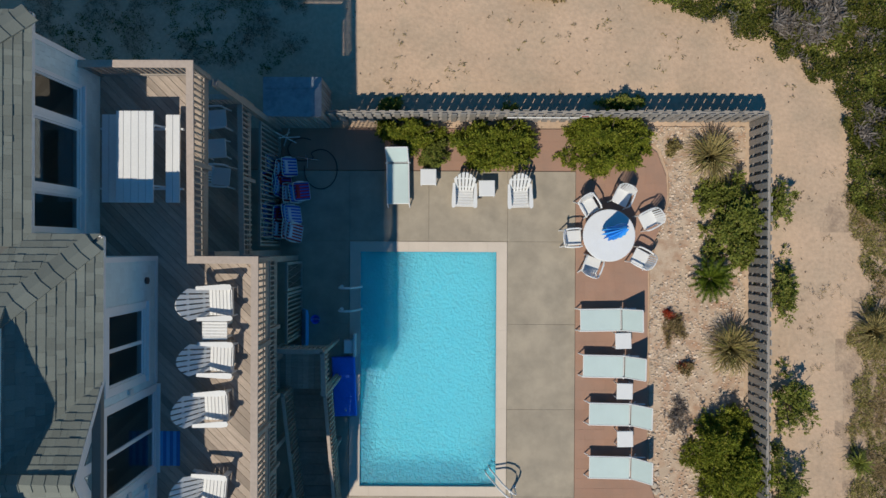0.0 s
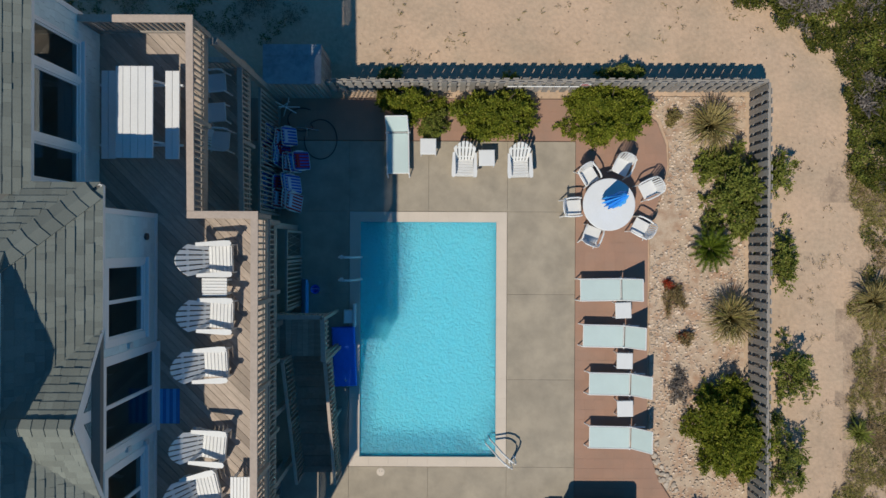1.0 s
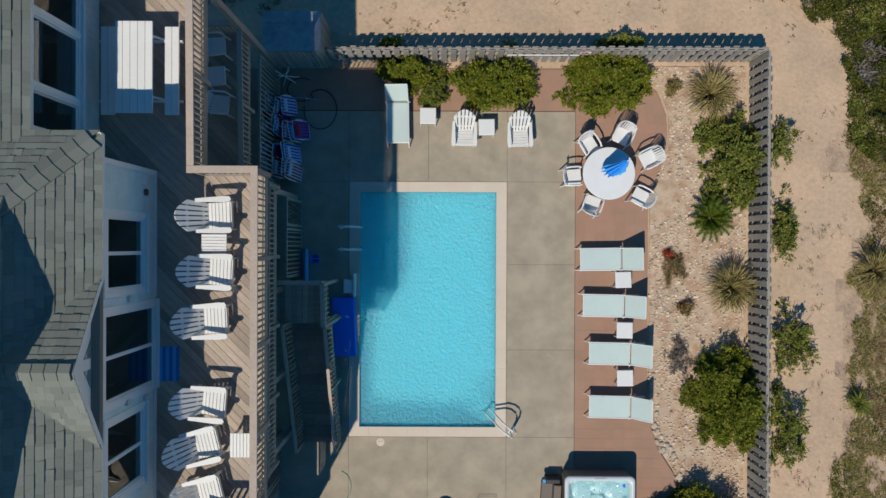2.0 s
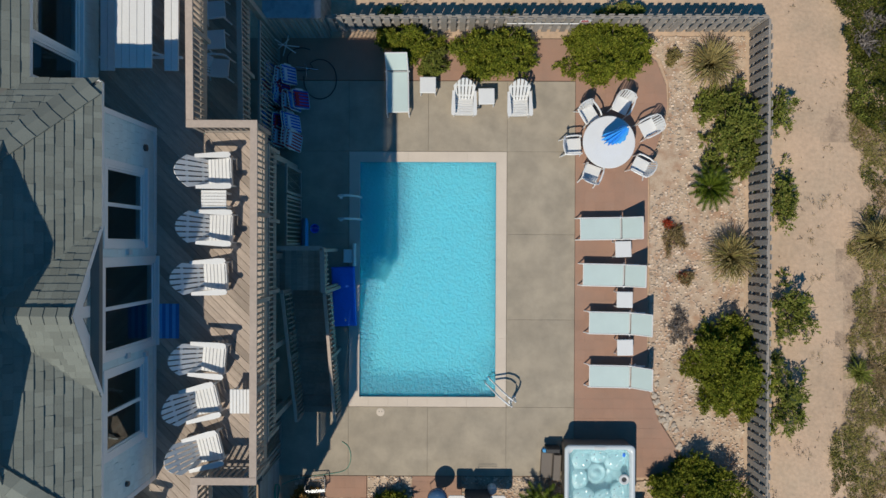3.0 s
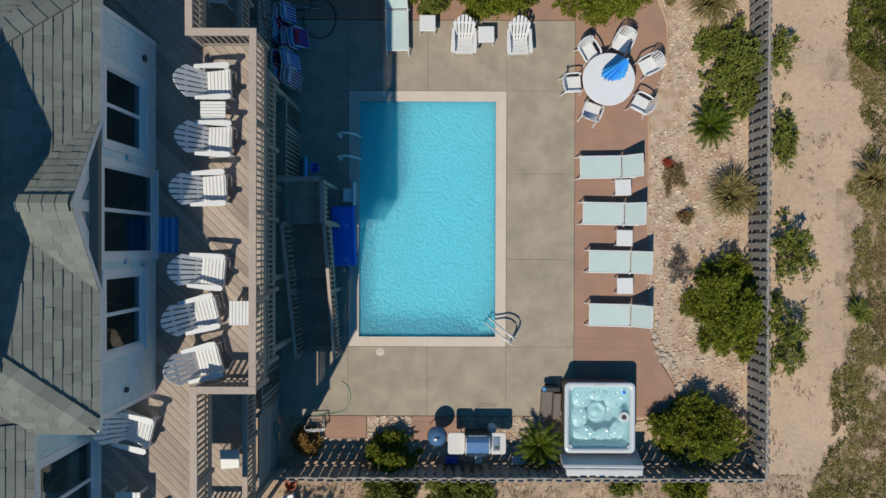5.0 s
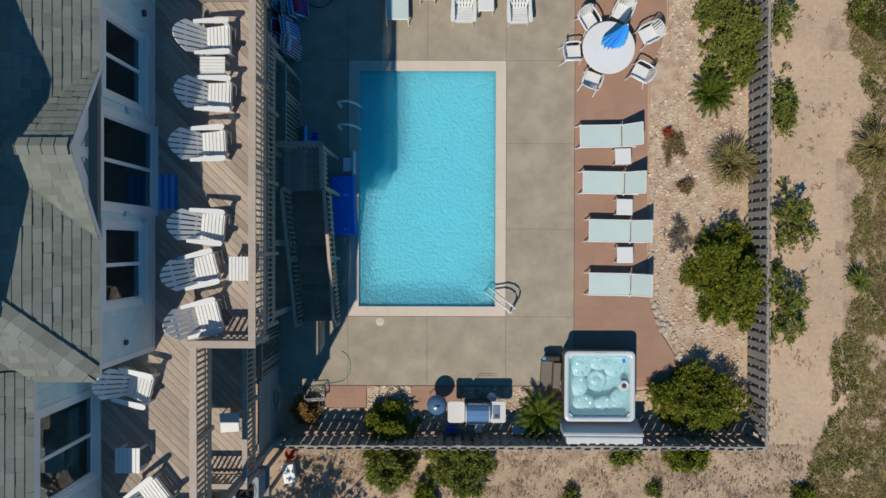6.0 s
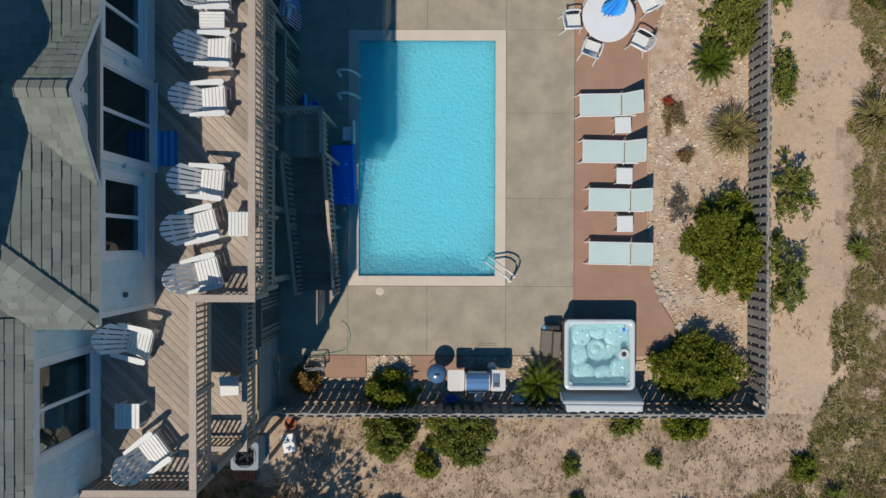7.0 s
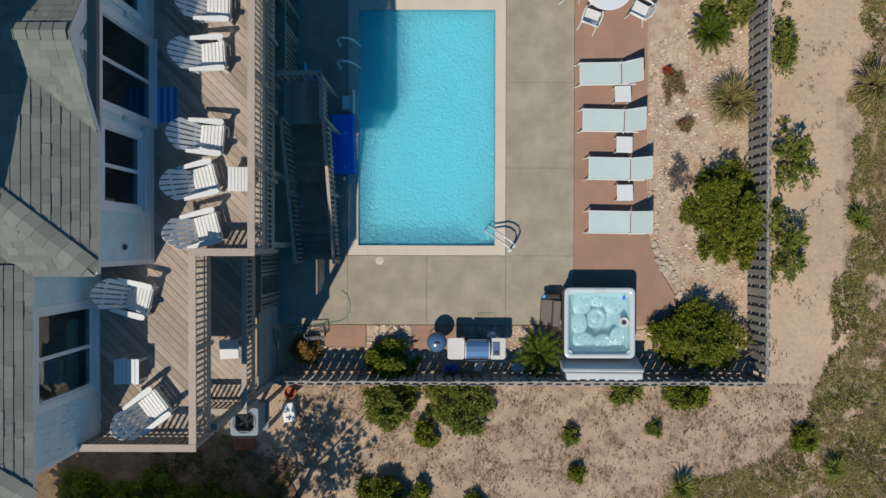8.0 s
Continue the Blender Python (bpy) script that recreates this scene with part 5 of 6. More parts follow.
def hose(name, pts, r, mat, label):
    h = thing(name, pose(0, 0, 0), label, "hose")
    fine = []
    P = [Vector(p) for p in pts]
    for i in range(len(P) - 1):
        a, b, c, d = P[max(i - 1, 0)], P[i], P[i + 1], P[min(i + 2, len(P) - 1)]
        for k in range(6):
            t = k / 6
            fine.append(0.5 * ((2 * b) + (c - a) * t + (2 * a - 5 * b + 4 * c - d) * t * t + (3 * b - a - 3 * c + d) * t ** 3))
    part("tube", G().tube(fine + [P[-1]], r, 6), mat, h)


hose("garden_hose", [(-3.05, -8.68, 0.015), (-2.85, -8.85, 0.015), (-2.78, -9.2, 0.015), (-2.95, -9.55, 0.015), (-3.5, -9.68, 0.015), (-3.95, -9.74, 0.015), (-4.5, -9.85, 0.02), (-4.8, -9.9, 0.3)], 0.011, HOSE, "thin green garden hose lying on the concrete")
coil = [(-4.9 + 0.02 * i / 40, -10.0 + 0.24 * math.cos(i * 0.62), 0.72 + 0.24 * math.sin(i * 0.62)) for i in range(52)]
hose("coiled_hose", [(x + 0.06 * (i % 5) / 5, y, z) for i, (x, y, z) in enumerate(coil)], 0.012, HOSE, "green garden hose coiled on the plank wall")
loop = [(-4.3 + 0.45 * math.cos(a), 2.95 + 0.35 * math.sin(a), 0.015) for a in [k * 0.5 for k in range(2, 12)]]
loop += [(-3.75 + 0.5 * math.cos(a), 2.35 + 0.6 * math.sin(a), 0.015) for a in [2.2 - k * 0.5 for k in range(0, 12)]]
hose("black_hose", loop, 0.014, BLACK, "black hose looped on the shaded paving")
rk = thing("folding_rack", pose(-3.85, -9.95, 0.0, 0, 0, 4), "dark folded metal rack standing at the edge of the bed", "rack")
for z in (0.04, 0.30):
    ring = [(x + 0.12 * (z - 0.04), y, z) for x, y in rounded(0.30, 0.19, 0.05)]
    part("frame", G().tube(ring + ring[:1], 0.016, 6), DARKMETAL, rk)
for x in (-0.26, 0.26):
    for y in (-0.16, 0.16):
        part("leg", G().tube([(x, y, 0.0), (x + 0.03, y, 0.3)], 0.012, 6), DARKMETAL, rk)
for i in range(3):
    part("bar", G().tube([(-0.27, -0.17 + 0.03 * i, 0.31), (0.33, -0.17 + 0.03 * i, 0.31)], 0.008, 6), STEEL, rk)
sp = thing("hose_stand", pose(-4.15, 2.7, 0), "metal sprinkler stand with crossed arms", "stand")
part("arm", G().tube([(-0.35, 0.02, 0.06), (0.35, -0.08, 0.06)], 0.014, 6), STEEL, sp)
part("stem", G().tube([(0, -0.3, 0.04), (0, 0.0, 0.06), (0, 0.02, 0.3)], 0.014, 6), STEEL, sp)
for i in range(2):
    c2 = thing("folding_stand", pose(-4.75 + 0.1 * i, 3.25, 0.0, 0, 0, 40 * i), "folded white metal stand beside the enclosure", "stand", "metal stands")
    part("frame", G().tube([(-0.3, 0, 0.0), (0.2, 0.1, 0.7)], 0.016, 6).tube([(0.25, -0.1, 0.0), (-0.2, 0.1, 0.7)], 0.016, 6), WHITE, c2)


# ---- hot tub and grills ----
def hot_tub():
    t = thing("hot_tub", pose(4.63, -9.56, 0, 0, 0, 0), "square hot tub with a pale acrylic shell full of water", "hot tub")
    n = len(rounded(1, 1, 0.1))
    loops = [(x, y, z) for w, z in ((0.99, 0.0), (0.99, 0.779), (0.93, 0.779), (0.93, 0.0)) for x, y in rounded(w, w, 0.1)]
    part("cabinet", G().add(loops, [(j * n + k, j * n + (k + 1) % n, (j + 1) % 4 * n + (k + 1) % n, (j + 1) % 4 * n + k) for j in range(4) for k in range(n)]), SPASKIRT, t, "brown cabinet skirt")
    rings = [(1.03, 0.15, 0.78), (1.035, 0.15, 0.83), (1.02, 0.14, 0.855), (0.95, 0.13, 0.86), (0.91, 0.13, 0.84), (0.88, 0.16, 0.74), (0.84, 0.2, 0.50), (0.6, 0.25, 0.42), (0.52, 0.25, 0.2)]
    V, F = [], []
    for w, r, z in rings:
        V += [(x, y, z) for x, y in rounded(w, w, r)]
    n = len(rounded(1, 1, 0.1))
    for j in range(len(rings) - 1):
        F += [(j * n + k, j * n + (k + 1) % n, j * n + n + (k + 1) % n, j * n + n + k) for k in range(n)]
    F.append(tuple(range((len(rings) - 1) * n, len(rings) * n)))
    cut = 5 * n
    part("rim", G().add(V[:cut + n], [f for f in F if max(f) < cut + n]), SHELL, t, "pale acrylic rim", smooth=True)
    part("basin", G().add(V[cut:], [tuple(i - cut for i in f) for f in F if min(f) >= cut]), BASIN, t, "blue-grey acrylic basin", smooth=True)
    for x, y, rx, ry, h in ((-0.5, 0.5, 0.34, 0.32, 0.2), (0.5, 0.5, 0.34, 0.32, 0.2), (-0.55, -0.05, 0.28, 0.36, 0.22), (-0.42, -0.56, 0.38, 0.28, 0.24), (0.2, -0.6, 0.34, 0.26, 0.24), (0.6, -0.45, 0.26, 0.32, 0.2), (0.02, 0.62, 0.3, 0.22, 0.22)):
        g = G().lathe([(0.98, 0.0), (0.9, 0.5), (0.7, 0.82), (0.4, 0.97), (0.02, 1.0)], 20, Matrix.Diagonal((rx, ry, h * 0.35, 1)))
        part("seat_lobe", g, BASIN, t, m=pose(x, y, 0.42), smooth=True)
        for k in range(5):
            a = k * 1.2566
            part("jet", G().lathe([(0.01, 0), (0.028, 0), (0.024, 0.012), (0.01, 0.008)], 12), STEEL, t, m=pose(x + rx * 0.5 * math.cos(a), y + ry * 0.5 * math.sin(a), 0.42 + h * 0.31))
    part("foot_dome", G().lathe([(0.34, 0.0), (0.32, 0.1), (0.24, 0.17), (0.2, 0.13), (0.12, 0.13), (0.08, 0.18), (0.02, 0.19)], 28), BASIN, t, m=pose(-0.02, 0.1, 0.2), smooth=True)
    part("filter_ring", G().lathe([(0.07, 0.0), (0.145, 0.0), (0.15, 0.05), (0.12, 0.065), (0.075, 0.05), (0.07, 0.02)], 24, closed=False), SPACOVER, t, m=pose(0.72, 0.02, 0.76))
    part("filter_well", G().lathe([(0.01, 0.0), (0.075, 0.0), (0.075, 0.03), (0.01, 0.03)], 20), BLACK, t, m=pose(0.72, 0.02, 0.765))
    for i, j in ((-1, -1), (-1, 1), (1, -1), (1, 1)):
        part("corner_cap", G().lathe([(0.02, 0.0), (0.09, 0.0), (0.085, 0.02), (0.05, 0.012), (0.02, 0.012)], 18, Matrix.Diagonal((1.0, 0.55, 1, 1))), SPACOVER, t, m=pose(i * 0.86, j * 0.86, 0.80, 0, 0, -45 * i * j))
    part("control_panel", G().cbox(-0.17, 0.9, 0.845, 0.17, 0.99, 0.875, 0.01), SPACOVER, t)
    part("float", G().cbox(0.68, 0.68, 0.745, 0.76, 0.78, 0.79, 0.02), BLUE, t, "small blue floating dispenser")
    w = part("water", G().add([(x, y, 0.74) for x, y in rounded(0.885, 0.885, 0.16)], [tuple(range(n))]), TUBWATER, t)
    w.visible_shadow = False
    cov = thing("spa_cover", pose(4.72, -10.94, 0.0, 0, 0, -0.5), "folded grey vinyl hot tub cover behind the tub", "cover")
    part("lower_half", G().cbox(-1.12, -0.25, 0.0, 1.1, -0.01, 1.16, 0.05), SPACOVER, cov)
    prof = [(0.0, 0.0), (0.36, 0.0), (0.37, 0.05), (0.36, 0.26), (0.08, 1.10), (0.03, 1.13), (0.0, 1.12)]
    k = len(prof)
    part("upper_half", G().add([(x, y, z) for x in (-1.2, 1.12) for y, z in prof], [tuple(range(k)), tuple(range(2 * k - 1, k - 1, -1))] + [(i, k + i, k + (i + 1) % k, (i + 1) % k) for i in range(k)]), SPACOVER, cov, "sloping grey vinyl half of the cover")
    s = thing("spa_steps", pose(3.36, -9.3, 0, 0, 0, -3), "grey-brown plastic steps beside the hot tub", "steps")
    part("lower_step", G().cbox(-0.36, -0.42, 0.0, -0.02, 0.36, 0.2, 0.03), SPASKIRT, s)
    part("upper_step", G().cbox(-0.015, -0.42, 0.0, 0.21, 0.36, 0.4, 0.03), SPASKIRT, s)
    fl = thing("cover_lifter", pose(3.12, -8.82, 0), "black cover lifter arm with a pale blue end", "lifter")
    part("arm", G().cbox(0.0, -0.07, 0.0, 0.42, 0.07, 0.45, 0.03), BLACK, fl)
    part("end_cap", G().cbox(-0.1, -0.05, 0.3, -0.005, 0.05, 0.42, 0.02), SKYBLUE, fl)


hot_tub()


def kettle():
    k = thing("kettle_grill", pose(-0.13, -10.15, -0.03), "dark blue enamel kettle grill on three legs", "grill")
    part("bowl", G().lathe([(0.08, 0.44), (0.2, 0.5), (0.27, 0.6), (0.29, 0.7), (0.28, 0.7)], 28), GRILLBLUE, k, smooth=True)
    part("lid", G().lathe([(0.298, 0.702), (0.285, 0.80), (0.22, 0.89), (0.12, 0.94), (0.01, 0.955)], 28), GRILLBLUE, k, smooth=True)
    part("handle", G().tube([(-0.07, 0, 0.95), (-0.06, 0, 1.0), (0.06, 0, 1.0), (0.07, 0, 0.95)], 0.014, 8), BLACK, k)
    part("vent", G().lathe([(0.01, 0.93), (0.05, 0.93), (0.045, 0.94), (0.01, 0.942)], 16), STEEL, k, m=pose(0, 0.12, -0.02))
    part("ash_pan", G().lathe([(0.01, 0.3), (0.14, 0.3), (0.15, 0.33), (0.01, 0.33)], 20), STEEL, k)
    for i in range(3):
        a = 0.4 + i * 2.094
        part("leg", G().tube([(0.2 * math.cos(a), 0.2 * math.sin(a), 0.52), (0.3 * math.cos(a), 0.3 * math.sin(a), 0.0)], 0.012, 8), STEEL, k)


def gas_grill():
    g = thing("gas_grill", pose(1.05, -10.32, -0.03), "steel gas grill with pale side shelves on a cart", "grill")
    part("cart", G().cbox(-0.36, -0.24, 0.1, 0.36, 0.22, 0.72, 0.01), DARKMETAL, g)
    part("firebox", G().cbox(-0.37, -0.26, 0.722, 0.37, 0.24, 0.9, 0.015), DARKMETAL, g)
    prof = [(-0.26, 0.905), (-0.27, 1.0), (-0.2, 1.10), (-0.05, 1.16), (0.1, 1.15), (0.2, 1.08), (0.24, 0.905)]
    part("lid", G().add([(-0.32, y, z) for y, z in prof] + [(0.32, y, z) for y, z in prof], [tuple(range(7)), tuple(range(13, 6, -1))] + [(k, 7 + k, 7 + (k + 1) % 7, (k + 1) % 7) for k in range(7)]), GRILLSTEEL, g, "blue-grey steel lid")
    for s in (-1, 1):
        part("lid_end", G().add([(s * 0.325, y * 1.03, z) for y, z in prof] + [(s * 0.355, y * 1.03, z) for y, z in prof], [tuple(range(7)), tuple(range(13, 6, -1))] + [(k, 7 + k, 7 + (k + 1) % 7, (k + 1) % 7) for k in range(7)]), SHELF, g)
    part("lid_handle", G().tube([(-0.26, -0.27, 1.0), (-0.26, -0.32, 1.01), (0.26, -0.32, 1.01), (0.26, -0.27, 1.0)], 0.012, 8), STEEL, g)
    part("rear_rack", G().tube([(-0.27, 0.22, 1.06), (-0.27, 0.3, 1.14), (0.27, 0.3, 1.14), (0.27, 0.22, 1.06)], 0.008, 6).tube([(-0.27, 0.26, 1.1), (0.27, 0.26, 1.1)], 0.006, 6), STEEL, g)
    part("side_shelf", G().prism([(x - 0.62, y) for x, y in rounded(0.245, 0.31, 0.07)], 0.86, 0.9), SHELF, g)
    sh = part("side_shelf", G().prism([(x + 0.60, y) for x, y in rounded(0.225, 0.31, 0.07)], 0.86, 0.9), SHELF, g)
    part("side_burner", G().cbox(0.45, -0.2, 0.9, 0.66, 0.2, 0.925, 0.01), STEEL, sh)
    part("tool", G().cbox(0.50, -0.15, 0.926, 0.63, -0.06, 0.94, 0.004), BLACK, sh)
    part("spatula", G().tube([(0.6, 0.18, 0.93), (0.61, -0.08, 0.93)], 0.008, 6), STEEL, sh)
    for i in (-0.32, 0.32):
        for j in (-0.18, 0.16):
            part("caster", G().tube([(i - 0.015, j, 0.05), (i + 0.015, j, 0.05)], 0.05, 12), BLACK, g)
    can = thing("propane_tank", pose(1.52, -10.05, -0.03), "small round gas tank behind the grill", "gas tank")
    part("body", G().lathe([(0.02, 0.0), (0.1, 0.0), (0.14, 0.08), (0.14, 0.3), (0.08, 0.38), (0.02, 0.39)], 20), SPACOVER, can, smooth=True)
    part("collar", G().lathe([(0.07, 0.38), (0.09, 0.38), (0.09, 0.45), (0.07, 0.45)], 16), SPACOVER, can)


kettle()
gas_grill()
for x, y, sx, sy, mt, lab in ((2.35, -10.98, 0.42, 0.24, SPACOVER, "grey lidded storage tub against the fence"), (3.25, -10.95, 0.36, 0.26, BLUE, "blue plastic crate against the fence"), (1.1, -10.95, 0.2, 0.22, SPACOVER, "grey plastic bin against the fence"), (0.3, -11.0, 0.35, 0.15, NAVY, "navy blue folded cover by the fence")):
    b = thing("storage_box", pose(x, y, -0.035, 0, 0, 3), lab, "storage box")
    part("body", G().cbox(-sx / 2, -sy / 2, 0, sx / 2, sy / 2, 0.3, 0.02), mt, b)
    part("lid", G().cbox(-sx / 2 - 0.012, -sy / 2 - 0.012, 0.302, sx / 2 + 0.012, sy / 2 + 0.012, 0.335, 0.012), mt, b)

ac = thing("air_conditioner", pose(-5.26, -12.04, 0), "air conditioner toned blue-grey for shade, dark fan, wooden platform", "air conditioner")
part("platform", G().cbox(-0.46, -0.42, 1.72, 0.46, 0.42, 1.8, 0.005), POST, ac)
for i in (-0.4, 0.4):
    for j in (-0.36, 0.36):
        part("leg", G().box(i - 0.045, j - 0.045, -0.1, i + 0.045, j + 0.045, 1.719), POST, ac)
rim = rounded(0.37, 0.37, 0.08)
well = [(0.315 * x / math.hypot(x, y), 0.315 * y / math.hypot(x, y)) for x, y in rim]
n = len(rim)
V = [(x, y, z) for loop_, z in ((rim, 1.8), (rim, 2.55), (well, 2.55), (well, 2.30)) for x, y in loop_]
part("case", G().add(V, [(j * n + k, j * n + (k + 1) % n, (j + 1) * n + (k + 1) % n, (j + 1) * n + k) for j in range(3) for k in range(n)]), AC_SHADED, ac)
top = part("fan_guard", G().tube([(0.3 * math.cos(k * 0.2244), 0.3 * math.sin(k * 0.2244), 2.565) for k in range(29)], 0.012, 6), DARKMETAL, ac)
for r in (0.10, 0.17, 0.24):
    part("guard_wire", G().tube([(r * math.cos(k * 0.2244), r * math.sin(k * 0.2244), 2.595) for k in range(29)], 0.004, 4), DARKMETAL, top)
part("fan_well", G().prism([(0.286 * math.cos(k * math.pi / 14), 0.286 * math.sin(k * math.pi / 14)) for k in range(28)], 2.29, 2.31), MATTBLACK, top)
for k in range(5):
    a = k * 72
    part("blade", G().cbox(0.05, -0.03, 2.42, 0.28, 0.03, 2.43, 0.003), MATTBLACK, top, m=pose(0, 0, 0, 0, 0, a))
part("hub", G().lathe([(0.01, 2.30), (0.06, 2.30), (0.05, 2.44), (0.01, 2.45)], 14), MATTBLACK, top)
bs = thing("brick_pile", pose(-5.98, -13.4, -0.06, 0, 0, 2), "low stack of rust red bricks in the sand", "bricks")
for i in range(3):
    for j in range(3):
        part("brick", G().cbox(-0.33 + i * 0.22, -0.16 + j * 0.11, 0.0, -0.33 + i * 0.22 + 0.21, -0.16 + j * 0.11 + 0.1, 0.065, 0.006), ORANGE, bs)
pb = thing("paint_bucket", pose(-4.6, -12.35, -0.06, 0, 0, 10), "white plastic bin standing in the sand", "bin")
part("body", G().cbox(-0.16, -0.26, 0, 0.16, 0.26, 0.3, 0.03), RESIN, pb)
part("lid", G().cbox(-0.18, -0.28, 0.302, 0.18, 0.28, 0.33, 0.02), RESIN, pb)
bp = thing("clay_pot", pose(-4.55, -11.75, -0.06), "round terracotta pot by the fence", "pot")
part("pot", G().lathe([(0.1, 0), (0.16, 0.25), (0.19, 0.26), (0.19, 0.31), (0.16, 0.31), (0.14, 0.2)], 20), ORANGE, bp)

sg = thing("notice_sign", pose(4.1, 3.80, 0.95), "small white notice with red lettering on the fence", "sign")
part("plate", G().box(-0.16, -0.008, 0.0, 0.16, 0.0, 0.24), WHITE, sg)
for i in range(3):
    part("text_bar", G().box(-0.12, -0.011, 0.04 + i * 0.065, 0.12 - 0.03 * i, -0.0085, 0.08 + i * 0.065), RED, sg)
pp = thing("white_pole", pose(2.95, 3.79, 0.86), "white telescopic pool pole hung along the fence", "pole")
part("tube", G().tube([(-1.1, 0, 0), (1.0, 0, 0.01)], 0.018, 8), WHITE, pp)
for x in (-0.8, 0.7):
    part("hook", G().box(x - 0.015, -0.02, -0.04, x + 0.015, 0.03, 0.04), STEEL, pp)
dw = thing("driftwood", pose(9.1, -10.45, -0.04), "grey dead branches leaning in the fence corner", "branches")
part("branch", G().tube([(0.0, -0.3, 0.0), (0.1, 0.0, 0.6), (0.2, 0.3, 1.2)], [0.03, 0.025, 0.01], 6), BARK, dw)
part("branch", G().tube([(-0.2, 0.3, 0.0), (0.05, 0.1, 0.7), (0.35, -0.2, 1.45)], [0.03, 0.02, 0.008], 6), BARK, dw)
part("branch", G().tube([(-0.1, -0.1, 0.0), (0.0, 0.2, 0.6), (0.0, 0.55, 1.0)], [0.025, 0.02, 0.01], 6), BARK, dw)

# furniture seen through the glass
tb = thing("indoor_table", pose(-6.85, -6.05, 6.28), "brown wooden round table inside the window", "table")
part("tabletop", G().lathe([(0.02, 0.70), (0.42, 0.70), (0.43, 0.73), (0.02, 0.735)], 28), material("table_wood", (0.32, 0.17, 0.09), 0.4, 0.12), tb)
part("pedestal", G().lathe([(0.2, 0.0), (0.06, 0.08), (0.05, 0.699)], 16), INFLOOR, tb)
bd = thing("bed", pose(-8.2, -9.75, 6.28), "bed with a pale teal cover inside the window", "bed")
part("mattress", G().cbox(-0.7, -0.9, 0.25, 0.6, 0.9, 0.62, 0.06), material("teal_cover", (0.42, 0.58, 0.54), 0.9, 0.2, 8, 2), bd)
part("pillow", G().cbox(0.1, -0.5, 0.622, 0.5, 0.1, 0.75, 0.06), material("straw_cushion", (0.62, 0.55, 0.36), 0.9, 0.1), bd)
part("base", G().box(-0.68, -0.88, 0.0, 0.58, 0.88, 0.249), INFLOOR, bd)


# ---- plants ----
def leaves(P, D, length, width, rng):
    """Quads of leaves at P that point along D."""
    n = len(P)
    side = np.cross(D, np.array([0.0, 0.0, 1.0]) + rng.normal(size=(n, 3)) * 0.45)
    side /= np.linalg.norm(side, axis=1)[:, None] + 1e-9
    L, W = length[:, None], width[:, None]
    a, b, c, d = P, P + D * L * 0.5 + side * W, P + D * L, P + D * L * 0.5 - side * W
    V = np.stack([a, b, c, d], 1).reshape(-1, 3)
    F = np.arange(4 * n).reshape(-1, 4)
    return V, F


def np_mesh(name, V, F, mat):
    me = bpy.data.meshes.new(name)
    me.from_pydata(V.tolist(), [], F.tolist())
    me.materials.append(mat)
    return me


def crown_mesh(rx, ry, h, n, size, mat, seed, lumps=16, up=0.6, thin=0.22):
    """Many leaves on a lumpy, uneven mound."""
    rng = np.random.default_rng(seed)
    lumps = int(lumps * 3.2)
    c = rng.normal(size=(lumps, 3))
    c /= np.linalg.norm(c, axis=1)[:, None]
    c[:, 2] = np.abs(c[:, 2])
    c *= rng.uniform(0.2, 0.86, size=(lumps, 1)) ** 0.8
    r = rng.uniform(0.08, 0.24, size=lumps)
    n = int(n * 5.5)
    k = max(40, n // 15)
    pick = rng.choice(lumps, k, p=r ** 1.6 / (r ** 1.6).sum())
    d = rng.normal(size=(k, 3))
    d[:, 2] += 0.35
    d /= np.linalg.norm(d, axis=1)[:, None]
    p = c[pick] + d * (r[pick] * rng.uniform(0.3, 1.08, k) ** 0.6 * np.where(rng.random(k) < 0.12, rng.uniform(1.1, 1.6, k), 1.0))[:, None]
    p[:, 2] = np.abs(p[:, 2])
    own = rng.integers(0, k, n)
    P = (p * np.array([rx, ry, h]))[own] + d[own] * rng.uniform(-0.08, 0.06, n)[:, None] + rng.normal(size=(n, 3)) * 0.022
    D = d[own] * 0.85 + rng.normal(size=(n, 3)) * 0.5
    D[:, 2] += up * 0.35
    D /= np.linalg.norm(D, axis=1)[:, None]
    ln = size * 0.62 * rng.uniform(0.6, 1.5, n)
    V, F = leaves(P, D, ln, ln * thin, rng)
    return np_mesh("crown", V, F, mat)


def shrub(x, y, rx, ry, h, n, size, mat, seed, label, z=-0.05, lumps=16, up=0.6, stems=5, thin=0.22):
    s = thing("shrub", pose(x, y, z), label, "shrub")
    rnd = random.Random(seed)
    g = G()
    for i in range(stems):
        a = i * 6.283 / stems + rnd.uniform(0, 1)
        q = rnd.uniform(0.35, 0.7)
        g.tube([(0, 0, 0), (rx * q * 0.5 * math.cos(a), ry * q * 0.5 * math.sin(a), h * 0.35), (rx * q * math.cos(a), ry * q * math.sin(a), h * 0.8)], [0.03, 0.018, 0.006], 5)
    part("trunk", g, BARK, s)
    part("crown", crown_mesh(rx, ry, h, n, size, mat, seed, lumps, up, thin), None, s)
    return s


